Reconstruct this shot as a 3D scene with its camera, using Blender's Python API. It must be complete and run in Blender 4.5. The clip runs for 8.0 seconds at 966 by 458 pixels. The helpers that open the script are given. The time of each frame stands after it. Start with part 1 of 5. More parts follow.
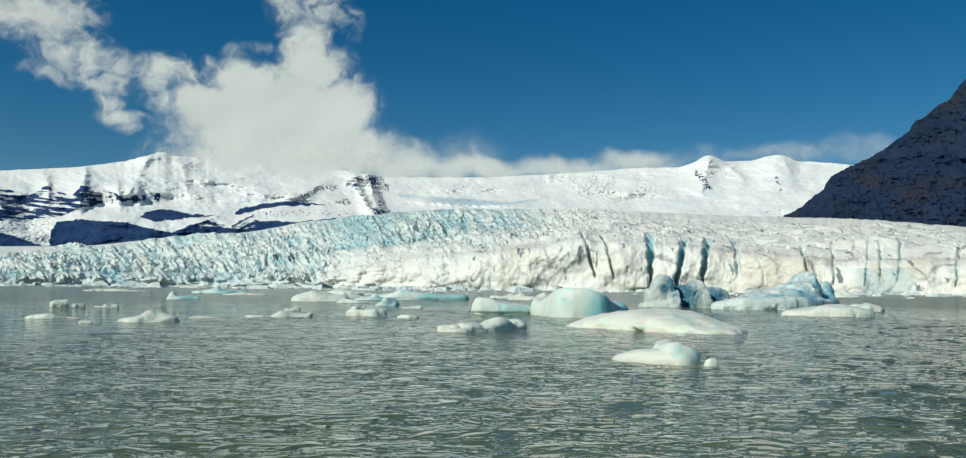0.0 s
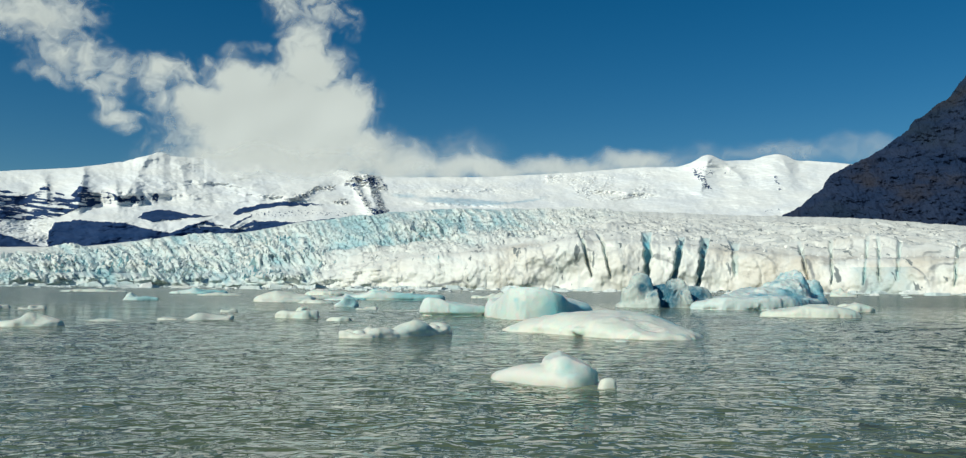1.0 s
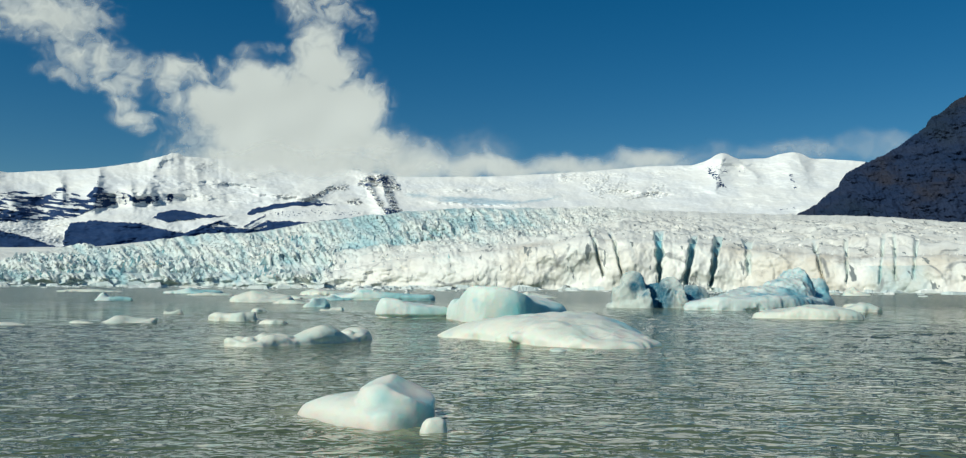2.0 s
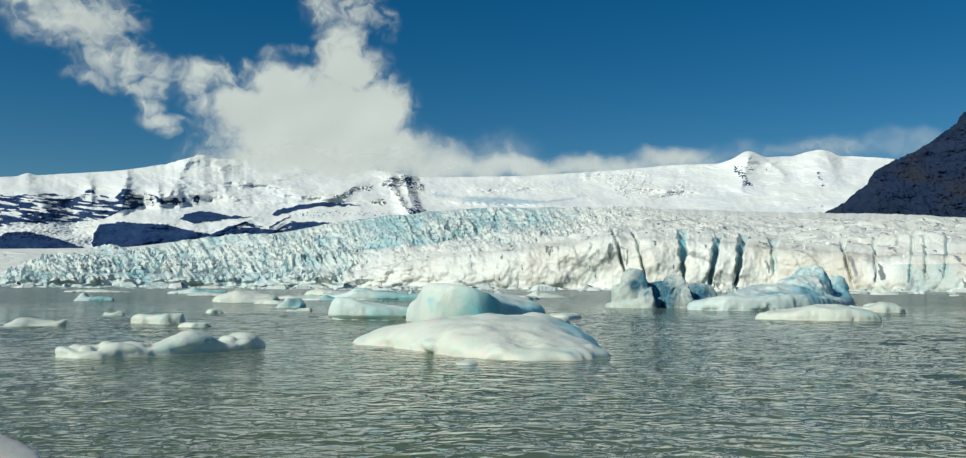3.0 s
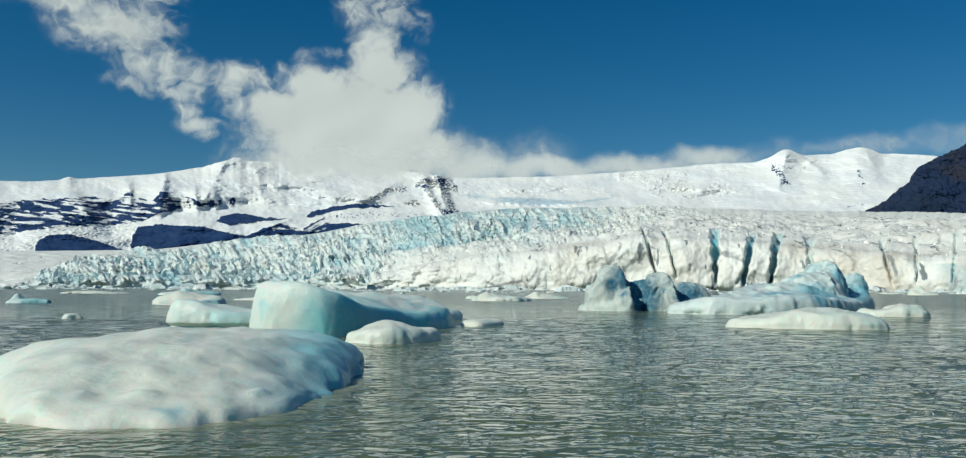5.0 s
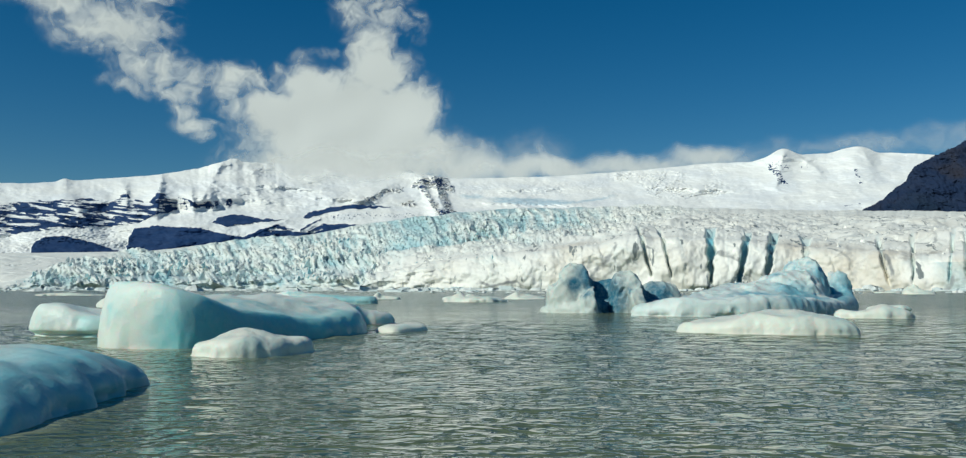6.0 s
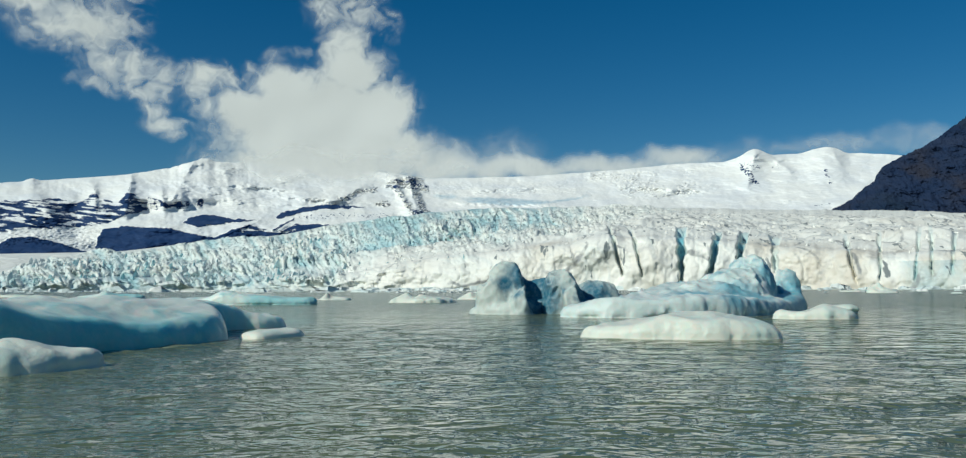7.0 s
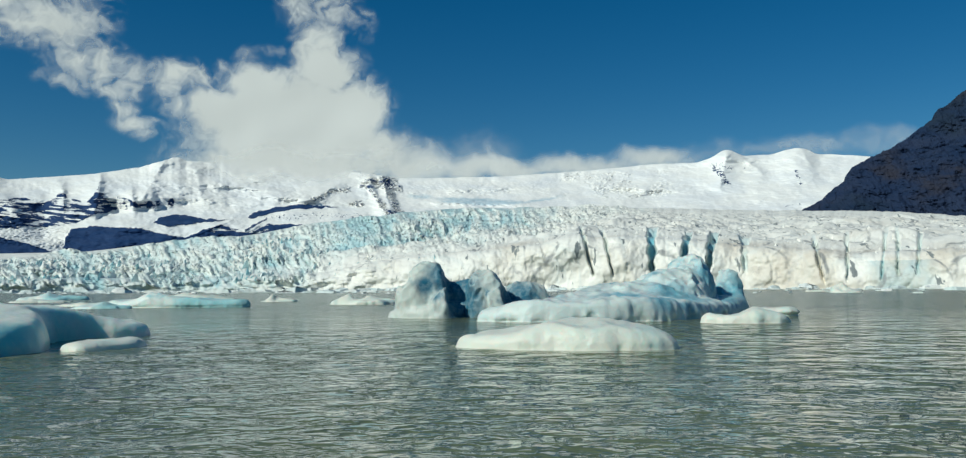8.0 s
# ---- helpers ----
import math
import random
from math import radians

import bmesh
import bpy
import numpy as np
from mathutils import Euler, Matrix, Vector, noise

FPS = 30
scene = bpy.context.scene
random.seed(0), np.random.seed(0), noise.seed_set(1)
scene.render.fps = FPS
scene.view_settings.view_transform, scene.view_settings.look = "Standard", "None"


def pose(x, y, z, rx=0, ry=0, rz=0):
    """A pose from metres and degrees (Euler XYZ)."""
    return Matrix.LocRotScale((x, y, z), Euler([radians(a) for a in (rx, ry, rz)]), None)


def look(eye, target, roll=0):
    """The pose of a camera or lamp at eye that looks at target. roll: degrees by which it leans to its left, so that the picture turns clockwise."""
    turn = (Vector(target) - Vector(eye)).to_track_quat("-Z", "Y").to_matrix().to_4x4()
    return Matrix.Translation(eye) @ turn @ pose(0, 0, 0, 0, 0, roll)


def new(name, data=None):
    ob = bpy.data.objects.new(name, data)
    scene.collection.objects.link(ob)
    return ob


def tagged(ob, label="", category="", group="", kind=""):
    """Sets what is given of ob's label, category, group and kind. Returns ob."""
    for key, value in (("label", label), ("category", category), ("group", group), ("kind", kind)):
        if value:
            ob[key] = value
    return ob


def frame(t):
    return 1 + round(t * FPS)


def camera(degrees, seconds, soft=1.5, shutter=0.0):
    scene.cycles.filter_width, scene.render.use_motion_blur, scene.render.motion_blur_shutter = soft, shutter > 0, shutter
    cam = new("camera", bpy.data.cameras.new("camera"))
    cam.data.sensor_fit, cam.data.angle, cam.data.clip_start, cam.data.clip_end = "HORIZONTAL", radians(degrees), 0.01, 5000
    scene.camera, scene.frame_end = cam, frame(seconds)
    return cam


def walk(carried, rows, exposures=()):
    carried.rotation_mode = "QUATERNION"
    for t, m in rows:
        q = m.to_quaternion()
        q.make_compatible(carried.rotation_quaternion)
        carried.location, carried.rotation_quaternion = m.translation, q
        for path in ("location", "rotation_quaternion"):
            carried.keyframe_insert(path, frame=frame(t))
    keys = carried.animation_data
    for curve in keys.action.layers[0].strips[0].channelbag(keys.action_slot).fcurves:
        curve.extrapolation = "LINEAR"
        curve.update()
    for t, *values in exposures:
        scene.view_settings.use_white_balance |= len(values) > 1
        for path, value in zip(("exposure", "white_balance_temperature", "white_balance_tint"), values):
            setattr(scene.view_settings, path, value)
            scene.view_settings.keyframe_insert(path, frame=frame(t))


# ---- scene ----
# ---------------------------------------------------------------- camera
cam = camera(60.1, 8.0, soft=1.25)
PATH = [
    (0.0, (0.164, 0.239, 1.797), (0.161, 2.234, 1.938), 0.6),
    (0.5, (1.722, 2.656, 1.791), (1.724, 4.651, 1.932), 0.5),
    (1.0, (3.353, 5.115, 1.781), (3.351, 7.11, 1.922), 0.5),
    (1.5, (4.899, 7.448, 1.805), (4.885, 9.443, 1.945), 0.5),
    (3.0, (9.363, 15.148, 1.707), (9.269, 17.141, 1.846), 0.3),
    (3.5, (10.923, 17.994, 1.669), (10.799, 19.985, 1.808), 0.4),
    (4.0, (12.338, 20.51, 1.677), (12.187, 22.5, 1.816), 0.4),
    (4.5, (13.772, 22.951, 1.65), (13.598, 24.938, 1.79), 0.3),
    (6.0, (17.817, 30.033, 1.666), (17.645, 32.021, 1.808), 0.0),
    (6.5, (19.314, 32.052, 1.665), (19.17, 34.041, 1.806), -0.1),
    (7.0, (20.748, 34.005, 1.657), (20.636, 35.997, 1.799), -0.2),
    (7.5, (22.425, 36.012, 1.69), (22.344, 38.005, 1.831), -0.3),
    (8.0, (23.96, 37.642, 1.747), (23.908, 39.636, 1.889), -0.3),
]
walk(cam, [(t, look(eye, target, roll)) for t, eye, target, roll in PATH], [(0.0, -0.11, 6420, -2.0), (3.0, -0.13, 6380, -2.0), (8.0, -0.17, 6240, -2.0)])

# ---------------------------------------------------------------- sky and sun
SUN_AZ, SUN_EL = -128.0, 38.0          # degrees clockwise from +y, degrees up
world = bpy.data.worlds.new("sky")
scene.world = world
world.use_nodes = True
wn = world.node_tree
wn.nodes.clear()
sky = wn.nodes.new("ShaderNodeTexSky")
sky.sky_type, sky.sun_disc = "NISHITA", False
sky.sun_elevation, sky.sun_rotation = radians(SUN_EL), radians(SUN_AZ)
sky.altitude, sky.air_density, sky.dust_density, sky.ozone_density = 900, 1.0, 0.05, 4.0
wbg = wn.nodes.new("ShaderNodeBackground")
wbg.inputs["Strength"].default_value = 0.085
wout = wn.nodes.new("ShaderNodeOutputWorld")
deep = wn.nodes.new("ShaderNodeHueSaturation")
deep.inputs["Hue"].default_value, deep.inputs["Saturation"].default_value, deep.inputs["Value"].default_value = 0.498, 1.36, 0.735
wn.links.new(sky.outputs["Color"], deep.inputs["Color"])
wn.links.new(deep.outputs["Color"], wbg.inputs["Color"])
wn.links.new(wbg.outputs["Background"], wout.inputs["Surface"])

sun = new("sun", bpy.data.lights.new("sun", "SUN"))
sun.data.energy, sun.data.angle, sun.data.color = 3.8, radians(0.5), (1.0, 0.95, 0.87)
sdir = Vector((math.sin(radians(SUN_AZ)) * math.cos(radians(SUN_EL)),
               math.cos(radians(SUN_AZ)) * math.cos(radians(SUN_EL)), math.sin(radians(SUN_EL))))
sun.matrix_world = look(sdir * 100, (0, 0, 0))

# ---------------------------------------------------------------- noise and mesh tools
rng = np.random.RandomState(7)
PERM = np.concatenate([rng.permutation(256)] * 3)
GRAD = rng.normal(size=(256, 3))
GRAD /= np.linalg.norm(GRAD, axis=1)[:, None]
RAND = rng.rand(256)


def perlin(x, y, z):
    """Gradient noise on arrays, about -0.7 to 0.7."""
    i, j, k = np.floor(x).astype(int), np.floor(y).astype(int), np.floor(z).astype(int)
    x, y, z = x - i, y - j, z - k
    u, v, w = (q * q * q * (q * (q * 6 - 15) + 10) for q in (x, y, z))
    i, j, k = i & 255, j & 255, k & 255
    total = 0
    for a in (0, 1):
        pa = PERM[i + a]
        for b in (0, 1):
            pb = PERM[pa + j + b]
            for c in (0, 1):
                g = GRAD[PERM[pb + k + c]]
                dot = g[..., 0] * (x - a) + g[..., 1] * (y - b) + g[..., 2] * (z - c)
                total = total + dot * (u if a else 1 - u) * (v if b else 1 - v) * (w if c else 1 - w)
    return total


def fbm(x, y, z, octaves=4, gain=0.5):
    total, amp, f = 0, 1.0, 1.0
    for o in range(octaves):
        total = total + amp * perlin(x * f + 17.3 * o, y * f + 5.1 * o, z * f + 9.7 * o)
        amp, f = amp * gain, f * 2.03
    return total


def ridged(x, y, z, octaves=4):
    total, amp, f = 0, 1.0, 1.0
    for o in range(octaves):
        total = total + amp * (1 - 2.2 * np.abs(perlin(x * f + 3.3 * o, y * f + 8.1 * o, z * f)))
        amp, f = amp * 0.5, f * 2.1
    return total


def cells(x, y):
    """Nearest and second distance and the random value of the nearest cell."""
    i, j = np.floor(x).astype(int), np.floor(y).astype(int)
    f1, f2, val = np.full(x.shape, 9.0), np.full(x.shape, 9.0), np.zeros(x.shape)
    for a in (-1, 0, 1):
        for b in (-1, 0, 1):
            h = PERM[PERM[(i + a) & 255] + ((j + b) & 255)]
            d = np.hypot(i + a + RAND[h] - x, j + b + RAND[PERM[h]] - y)
            near = d < f1
            f2 = np.where(near, f1, np.minimum(f2, d))
            val = np.where(near, RAND[PERM[h + 7]], val)
            f1 = np.where(near, d, f1)
    return f1, f2, val


def smooth(a, b, x):
    q = np.clip((x - a) / (b - a), 0, 1)
    return q * q * (3 - 2 * q)


def along(x, knots):
    """Value at x on the line through (x, value) knots."""
    return np.interp(x, [k[0] for k in knots], [k[1] for k in knots])


def raw_mesh(name, verts, quads, material, values=None, flat=False):
    me = bpy.data.meshes.new(name)
    me.vertices.add(len(verts))
    me.vertices.foreach_set("co", np.asarray(verts, np.float32).ravel())
    me.loops.add(quads.size)
    me.loops.foreach_set("vertex_index", quads.astype(np.int32).ravel())
    me.polygons.add(len(quads))
    me.polygons.foreach_set("loop_start", np.arange(0, quads.size, 4, dtype=np.int32))
    me.update(calc_edges=True)
    me.polygons.foreach_set("use_smooth", np.full(len(quads), not flat))
    for key, arr in (values or {}).items():
        me.attributes.new(key, "FLOAT", "POINT").data.foreach_set("value", np.asarray(arr, np.float32).ravel())
    me.materials.append(material)
    me.validate()
    return me


def grid_quads(n, m):
    """Quads of a grid of n rows and m columns of points."""
    i = np.arange((n - 1) * m).reshape(n - 1, m)[:, :-1].ravel()
    return np.stack([i, i + 1, i + m + 1, i + m], 1)


# ---------------------------------------------------------------- materials
def material(name):
    m = bpy.data.materials.new(name)
    m.use_nodes = True
    return m, m.node_tree, m.node_tree.nodes["Principled BSDF"]


def node(tree, kind, **values):
    n = tree.nodes.new(kind)
    for key, value in values.items():
        n.inputs[key.replace("_", " ")].default_value = value
    return n


def noise_node(tree, scale, detail=4.0, rough=0.55, stretch=(1, 1, 1), coord="Object"):
    tc = tree.nodes.new("ShaderNodeTexCoord")
    mp = tree.nodes.new("ShaderNodeMapping")
    mp.inputs["Scale"].default_value = stretch
    n = node(tree, "ShaderNodeTexNoise", Scale=scale, Detail=detail, Roughness=rough)
    tree.links.new(tc.outputs[coord], mp.inputs["Vector"])
    tree.links.new(mp.outputs["Vector"], n.inputs["Vector"])
    return n.outputs["Fac"]


def ramp(tree, fac, lo, hi, a=0.0, b=1.0):
    n = node(tree, "ShaderNodeMapRange", From_Min=lo, From_Max=hi, To_Min=a, To_Max=b)
    n.interpolation_type = "SMOOTHSTEP"
    tree.links.new(fac, n.inputs["Value"])
    return n.outputs["Result"]


def blend(tree, fac, a, b):
    n = tree.nodes.new("ShaderNodeMix")
    n.data_type = "RGBA"
    for key, value in (("Factor", fac), ("A", a), ("B", b)):
        socket = [s for s in n.inputs if s.name == key and s.type == ("VALUE" if key == "Factor" else "RGBA")][0]
        if isinstance(value, (tuple, float)):
            socket.default_value = (*value, 1) if isinstance(value, tuple) else value
        else:
            tree.links.new(value, socket)
    return [s for s in n.outputs if s.type == "RGBA"][0]


def calc(tree, op, a, b=0.0):
    n = tree.nodes.new("ShaderNodeMath")
    n.operation = op
    for k, value in enumerate((a, b)):
        if isinstance(value, (int, float)):
            n.inputs[k].default_value = value
        else:
            tree.links.new(value, n.inputs[k])
    return n.outputs["Value"]


def attr(tree, name):
    n = tree.nodes.new("ShaderNodeAttribute")
    n.attribute_name = name
    return n.outputs["Fac"]


def bump(tree, bsdf, height, strength, distance):
    n = node(tree, "ShaderNodeBump", Strength=strength, Distance=distance)
    tree.links.new(height, n.inputs["Height"])
    tree.links.new(n.outputs["Normal"], bsdf.inputs["Normal"])


def ice_material(name, white, tint, amount, dirt=0.0, scale=0.6, under=0.25, flank=None):
    """Weathered white ice with clear tinted ice showing through and a little silt.
    flank: (east, north, from, to), the side tinted deeper; in ICE_FLANK this paints its shade."""
    m, t, b = material(name)
    big = ramp(t, noise_node(t, scale, 3), 0.62 - amount * 0.5, 0.8 - amount * 0.35)
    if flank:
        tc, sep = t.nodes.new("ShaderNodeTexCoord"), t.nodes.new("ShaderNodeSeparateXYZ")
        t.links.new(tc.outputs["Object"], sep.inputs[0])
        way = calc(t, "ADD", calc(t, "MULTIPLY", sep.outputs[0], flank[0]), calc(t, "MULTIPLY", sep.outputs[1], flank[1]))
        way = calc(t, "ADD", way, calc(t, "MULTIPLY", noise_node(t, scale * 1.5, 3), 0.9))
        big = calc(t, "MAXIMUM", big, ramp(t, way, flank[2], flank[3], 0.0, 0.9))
    # spots listed in clear take the tint too, mostly as painted shade
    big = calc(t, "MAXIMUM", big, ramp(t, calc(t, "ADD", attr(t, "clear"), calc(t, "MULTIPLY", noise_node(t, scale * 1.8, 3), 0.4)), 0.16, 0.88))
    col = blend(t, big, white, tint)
    fine = ramp(t, noise_node(t, scale * 7, 5), 0.35, 0.75, 0.0, 0.25)
    col = blend(t, fine, col, (0.64, 0.70, 0.65))
    if dirt:
        grime = ramp(t, noise_node(t, scale * 2.2, 6, 0.65, (1, 1, 0.35)), 0.5, 0.72, 0.0, dirt)
        col = blend(t, grime, col, (0.12, 0.11, 0.10))
    t.links.new(col, b.inputs["Base Color"])
    b.inputs["Roughness"].default_value = 0.38
    b.inputs["IOR"].default_value = 1.31
    b.inputs["Subsurface Weight"].default_value = under
    b.inputs["Subsurface Radius"].default_value = (0.12, 0.35, 0.42)
    b.inputs["Subsurface Scale"].default_value = 0.5 + 1.2 * (under > 0.6)
    crumb = calc(t, "ADD", calc(t, "MULTIPLY", noise_node(t, scale * 10, 6, 0.68), 0.45), noise_node(t, scale * 2.6, 3, 0.5))
    bump(t, b, crumb, 0.4, 0.12)
    return m


ICE_WHITE = ice_material("weathered_ice", (0.765, 0.77, 0.665), (0.58, 0.69, 0.62), 0.2)
# shade of the flat berg's east side is put into its colour
ICE_FLANK = ice_material("weathered_ice_with_shaded_flank", (0.80, 0.80, 0.69), (0.17, 0.50, 0.58), 0.0, under=0.6, flank=(0.85, 0.30, 1.1, 2.8))
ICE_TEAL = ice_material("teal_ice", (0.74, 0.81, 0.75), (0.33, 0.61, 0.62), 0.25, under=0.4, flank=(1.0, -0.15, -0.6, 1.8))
ICE_GLOW = ice_material("white_ice_with_teal_shade", (0.77, 0.775, 0.675), (0.24, 0.58, 0.60), 0.06, under=0.7)
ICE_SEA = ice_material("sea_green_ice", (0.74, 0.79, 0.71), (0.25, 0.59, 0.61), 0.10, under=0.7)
ICE_PALE = ice_material("pale_teal_ice", (0.76, 0.82, 0.75), (0.46, 0.68, 0.65), 0.3, under=0.35)
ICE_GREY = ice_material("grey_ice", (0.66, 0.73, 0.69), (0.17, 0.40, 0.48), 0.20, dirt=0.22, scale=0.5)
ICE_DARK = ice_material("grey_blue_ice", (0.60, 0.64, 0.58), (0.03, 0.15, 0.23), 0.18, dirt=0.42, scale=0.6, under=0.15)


def water_material():
    m, t, b = material("silty_water")
    col = blend(t, ramp(t, noise_node(t, 0.05, 3), 0.35, 0.65), (0.094, 0.124, 0.070), (0.126, 0.151, 0.084))
    col = blend(t, attr(t, "shoal"), col, (0.30, 0.32, 0.21))
    t.links.new(col, b.inputs["Base Color"])
    t.links.new(ramp(t, attr(t, "distance"), 22.0, 110.0, 0.02, 0.16), b.inputs["Roughness"])
    b.inputs["IOR"].default_value = 1.333
    # small sharp-crested ripples, broken into gusts
    def crests(scale, detail, stretch):
        n = noise_node(t, scale, detail, 0.5, stretch)
        return calc(t, "SUBTRACT", 1.0, calc(t, "ABSOLUTE", calc(t, "SUBTRACT", calc(t, "MULTIPLY", n, 2.0), 1.0)))
    chop = crests(3.6, 1.5, (0.85, 1.1, 1))
    mid = crests(1.5, 1.5, (0.8, 1.15, 1))
    swell = noise_node(t, 1.0, 1.0, 0.4)
    gust = ramp(t, noise_node(t, 0.10, 3.0, 0.55, (0.7, 1.4, 1)), 0.32, 0.68, 0.75, 1.2)
    far = ramp(t, attr(t, "distance"), 25.0, 60.0, 0.0, 1.0)
    both = calc(t, "ADD", calc(t, "ADD", calc(t, "MULTIPLY", chop, 0.55), calc(t, "MULTIPLY", mid, 1.0)), calc(t, "MULTIPLY", swell, calc(t, "ADD", 0.5, calc(t, "ADD", calc(t, "MULTIPLY", far, 3.2), calc(t, "MULTIPLY", attr(t, "ruffle"), 5.0)))))
    bump(t, b, calc(t, "MULTIPLY", both, gust), 1.0, 0.095)
    return m


def glacier_material():
    m, t, b = material("glacier_ice")
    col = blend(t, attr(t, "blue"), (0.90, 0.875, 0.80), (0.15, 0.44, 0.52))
    streak = ramp(t, noise_node(t, 0.035, 6, 0.65, (1, 1, 2.0)), 0.57, 0.76)
    stain = ramp(t, noise_node(t, 0.022, 5, 0.6, (1, 1, 0.45)), 0.40, 0.68, 0.0, 0.8)
    col = blend(t, calc(t, "MULTIPLY", stain, attr(t, "silt")), col, (0.62, 0.52, 0.39))
    silt = calc(t, "MULTIPLY", streak, attr(t, "silt"))
    col = blend(t, silt, col, (0.20, 0.17, 0.14))
    tc, mp = t.nodes.new("ShaderNodeTexCoord"), t.nodes.new("ShaderNodeMapping")
    mp.inputs["Rotation"].default_value = (0, 0, 0.7)
    mp.inputs["Scale"].default_value = (1.0, 0.38, 0.8)
    warp = node(t, "ShaderNodeTexNoise", Scale=0.02, Detail=3.0)
    add = node(t, "ShaderNodeVectorMath")
    add.operation = "MULTIPLY_ADD"
    add.inputs[1].default_value = (28, 28, 28)
    vor = node(t, "ShaderNodeTexVoronoi", Scale=0.028)
    vor.feature = "DISTANCE_TO_EDGE"
    t.links.new(tc.outputs["Object"], mp.inputs["Vector"])
    t.links.new(tc.outputs["Object"], warp.inputs["Vector"])
    t.links.new(warp.outputs["Color"], add.inputs[0])
    t.links.new(mp.outputs["Vector"], add.inputs[2])
    t.links.new(add.outputs["Vector"], vor.inputs["Vector"])
    line = ramp(t, vor.outputs["Distance"], 0.012, 0.045, 1.0, 0.0)
    some = ramp(t, noise_node(t, 0.03, 4), 0.46, 0.58)
    line = calc(t, "MULTIPLY", calc(t, "MULTIPLY", line, some), ramp(t, attr(t, "silt"), 0.05, 0.3, 0.0, 0.8))
    col = blend(t, line, col, (0.16, 0.17, 0.18))
    grain = ramp(t, noise_node(t, 0.12, 5), 0.3, 0.7, 0.0, 0.18)
    col = blend(t, grain, col, (0.76, 0.76, 0.72))
    dash = ramp(t, noise_node(t, 0.055, 3, 0.55, (2.6, 0.8, 0.7)), 0.635, 0.67)
    col = blend(t, calc(t, "MULTIPLY", dash, ramp(t, attr(t, "silt"), 0.05, 0.20, 0.0, 0.85)), col, (0.13, 0.16, 0.17))
    t.links.new(col, b.inputs["Base Color"])
    b.inputs["Roughness"].default_value = 0.6
    bump(t, b, noise_node(t, 0.25, 6, 0.65), 0.3, 0.8)
    return m


def serac_material(name, tint):
    m, t, b = material(name)
    geo, info = t.nodes.new("ShaderNodeNewGeometry"), t.nodes.new("ShaderNodeObjectInfo")
    chance = calc(t, "FRACT", calc(t, "ADD", geo.outputs["Random Per Island"], info.outputs["Random"]))
    mixed = calc(t, "ADD", calc(t, "MULTIPLY", chance, 0.22), calc(t, "MULTIPLY", noise_node(t, 0.016, 5), 1.3))
    col = blend(t, ramp(t, mixed, 0.58, 1.0), (0.95, 0.95, 0.90), tint)
    t.links.new(col, b.inputs["Base Color"])
    b.inputs["Roughness"].default_value = 0.5
    bump(t, b, noise_node(t, 0.7, 5, 0.6, (1, 1, 0.3)), 1.0, 1.2)
    return m


def mountain_material():
    m, t, b = material("snow_and_rock")
    snow = blend(t, ramp(t, noise_node(t, 0.006, 5), 0.35, 0.7), (0.88, 0.87, 0.83), (0.80, 0.81, 0.81))
    # navy rock: distance haze and cliff shade are put into its colour
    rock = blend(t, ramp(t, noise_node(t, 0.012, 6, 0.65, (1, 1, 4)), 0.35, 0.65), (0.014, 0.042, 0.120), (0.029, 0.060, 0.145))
    edge = calc(t, "ADD", calc(t, "MULTIPLY", noise_node(t, 0.014, 9, 0.66, (1, 1, 2.4)), 0.75), calc(t, "MULTIPLY", noise_node(t, 0.07, 6, 0.6, (1, 1, 1.8)), 0.45))
    bare = ramp(t, calc(t, "ADD", attr(t, "rock"), edge), 1.07, 1.20)
    bare = calc(t, "MULTIPLY", bare, ramp(t, attr(t, "rock"), 0.02, 0.2))
    # bands of bluish shade tinted into the snow
    snow = blend(t, calc(t, "MULTIPLY", attr(t, "snow_shade"), ramp(t, noise_node(t, 0.02, 5, 0.6, (1, 1, 4)), 0.25, 0.6, 0.3, 0.9)), snow, (0.42, 0.56, 0.64))
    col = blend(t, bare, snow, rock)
    t.links.new(col, b.inputs["Base Color"])
    b.inputs["Roughness"].default_value = 0.8
    b.inputs["Specular IOR Level"].default_value = 0.08
    bump(t, b, noise_node(t, 0.02, 7, 0.62), 0.3, 8.0)
    return m


def slope_material():
    m, t, b = material("dark_basalt")
    strata = noise_node(t, 0.008, 7, 0.68, (1, 1, 3.5))
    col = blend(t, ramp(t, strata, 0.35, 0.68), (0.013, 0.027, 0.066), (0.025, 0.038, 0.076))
    scree = ramp(t, noise_node(t, 0.0042, 6, 0.6, (1, 1, 1.6)), 0.50, 0.66, 0.0, 0.8)
    col = blend(t, scree, col, (0.036, 0.035, 0.044))
    heath = ramp(t, noise_node(t, 0.0028, 5), 0.52, 0.68, 0.0, 0.6)
    col = blend(t, heath, col, (0.018, 0.029, 0.034))
    t.links.new(col, b.inputs["Base Color"])
    b.inputs["Roughness"].default_value = 0.9
    b.inputs["Specular IOR Level"].default_value = 0.08
    bump(t, b, noise_node(t, 0.02, 8, 0.68, (1, 1, 2.0)), 0.5, 7.0)
    return m


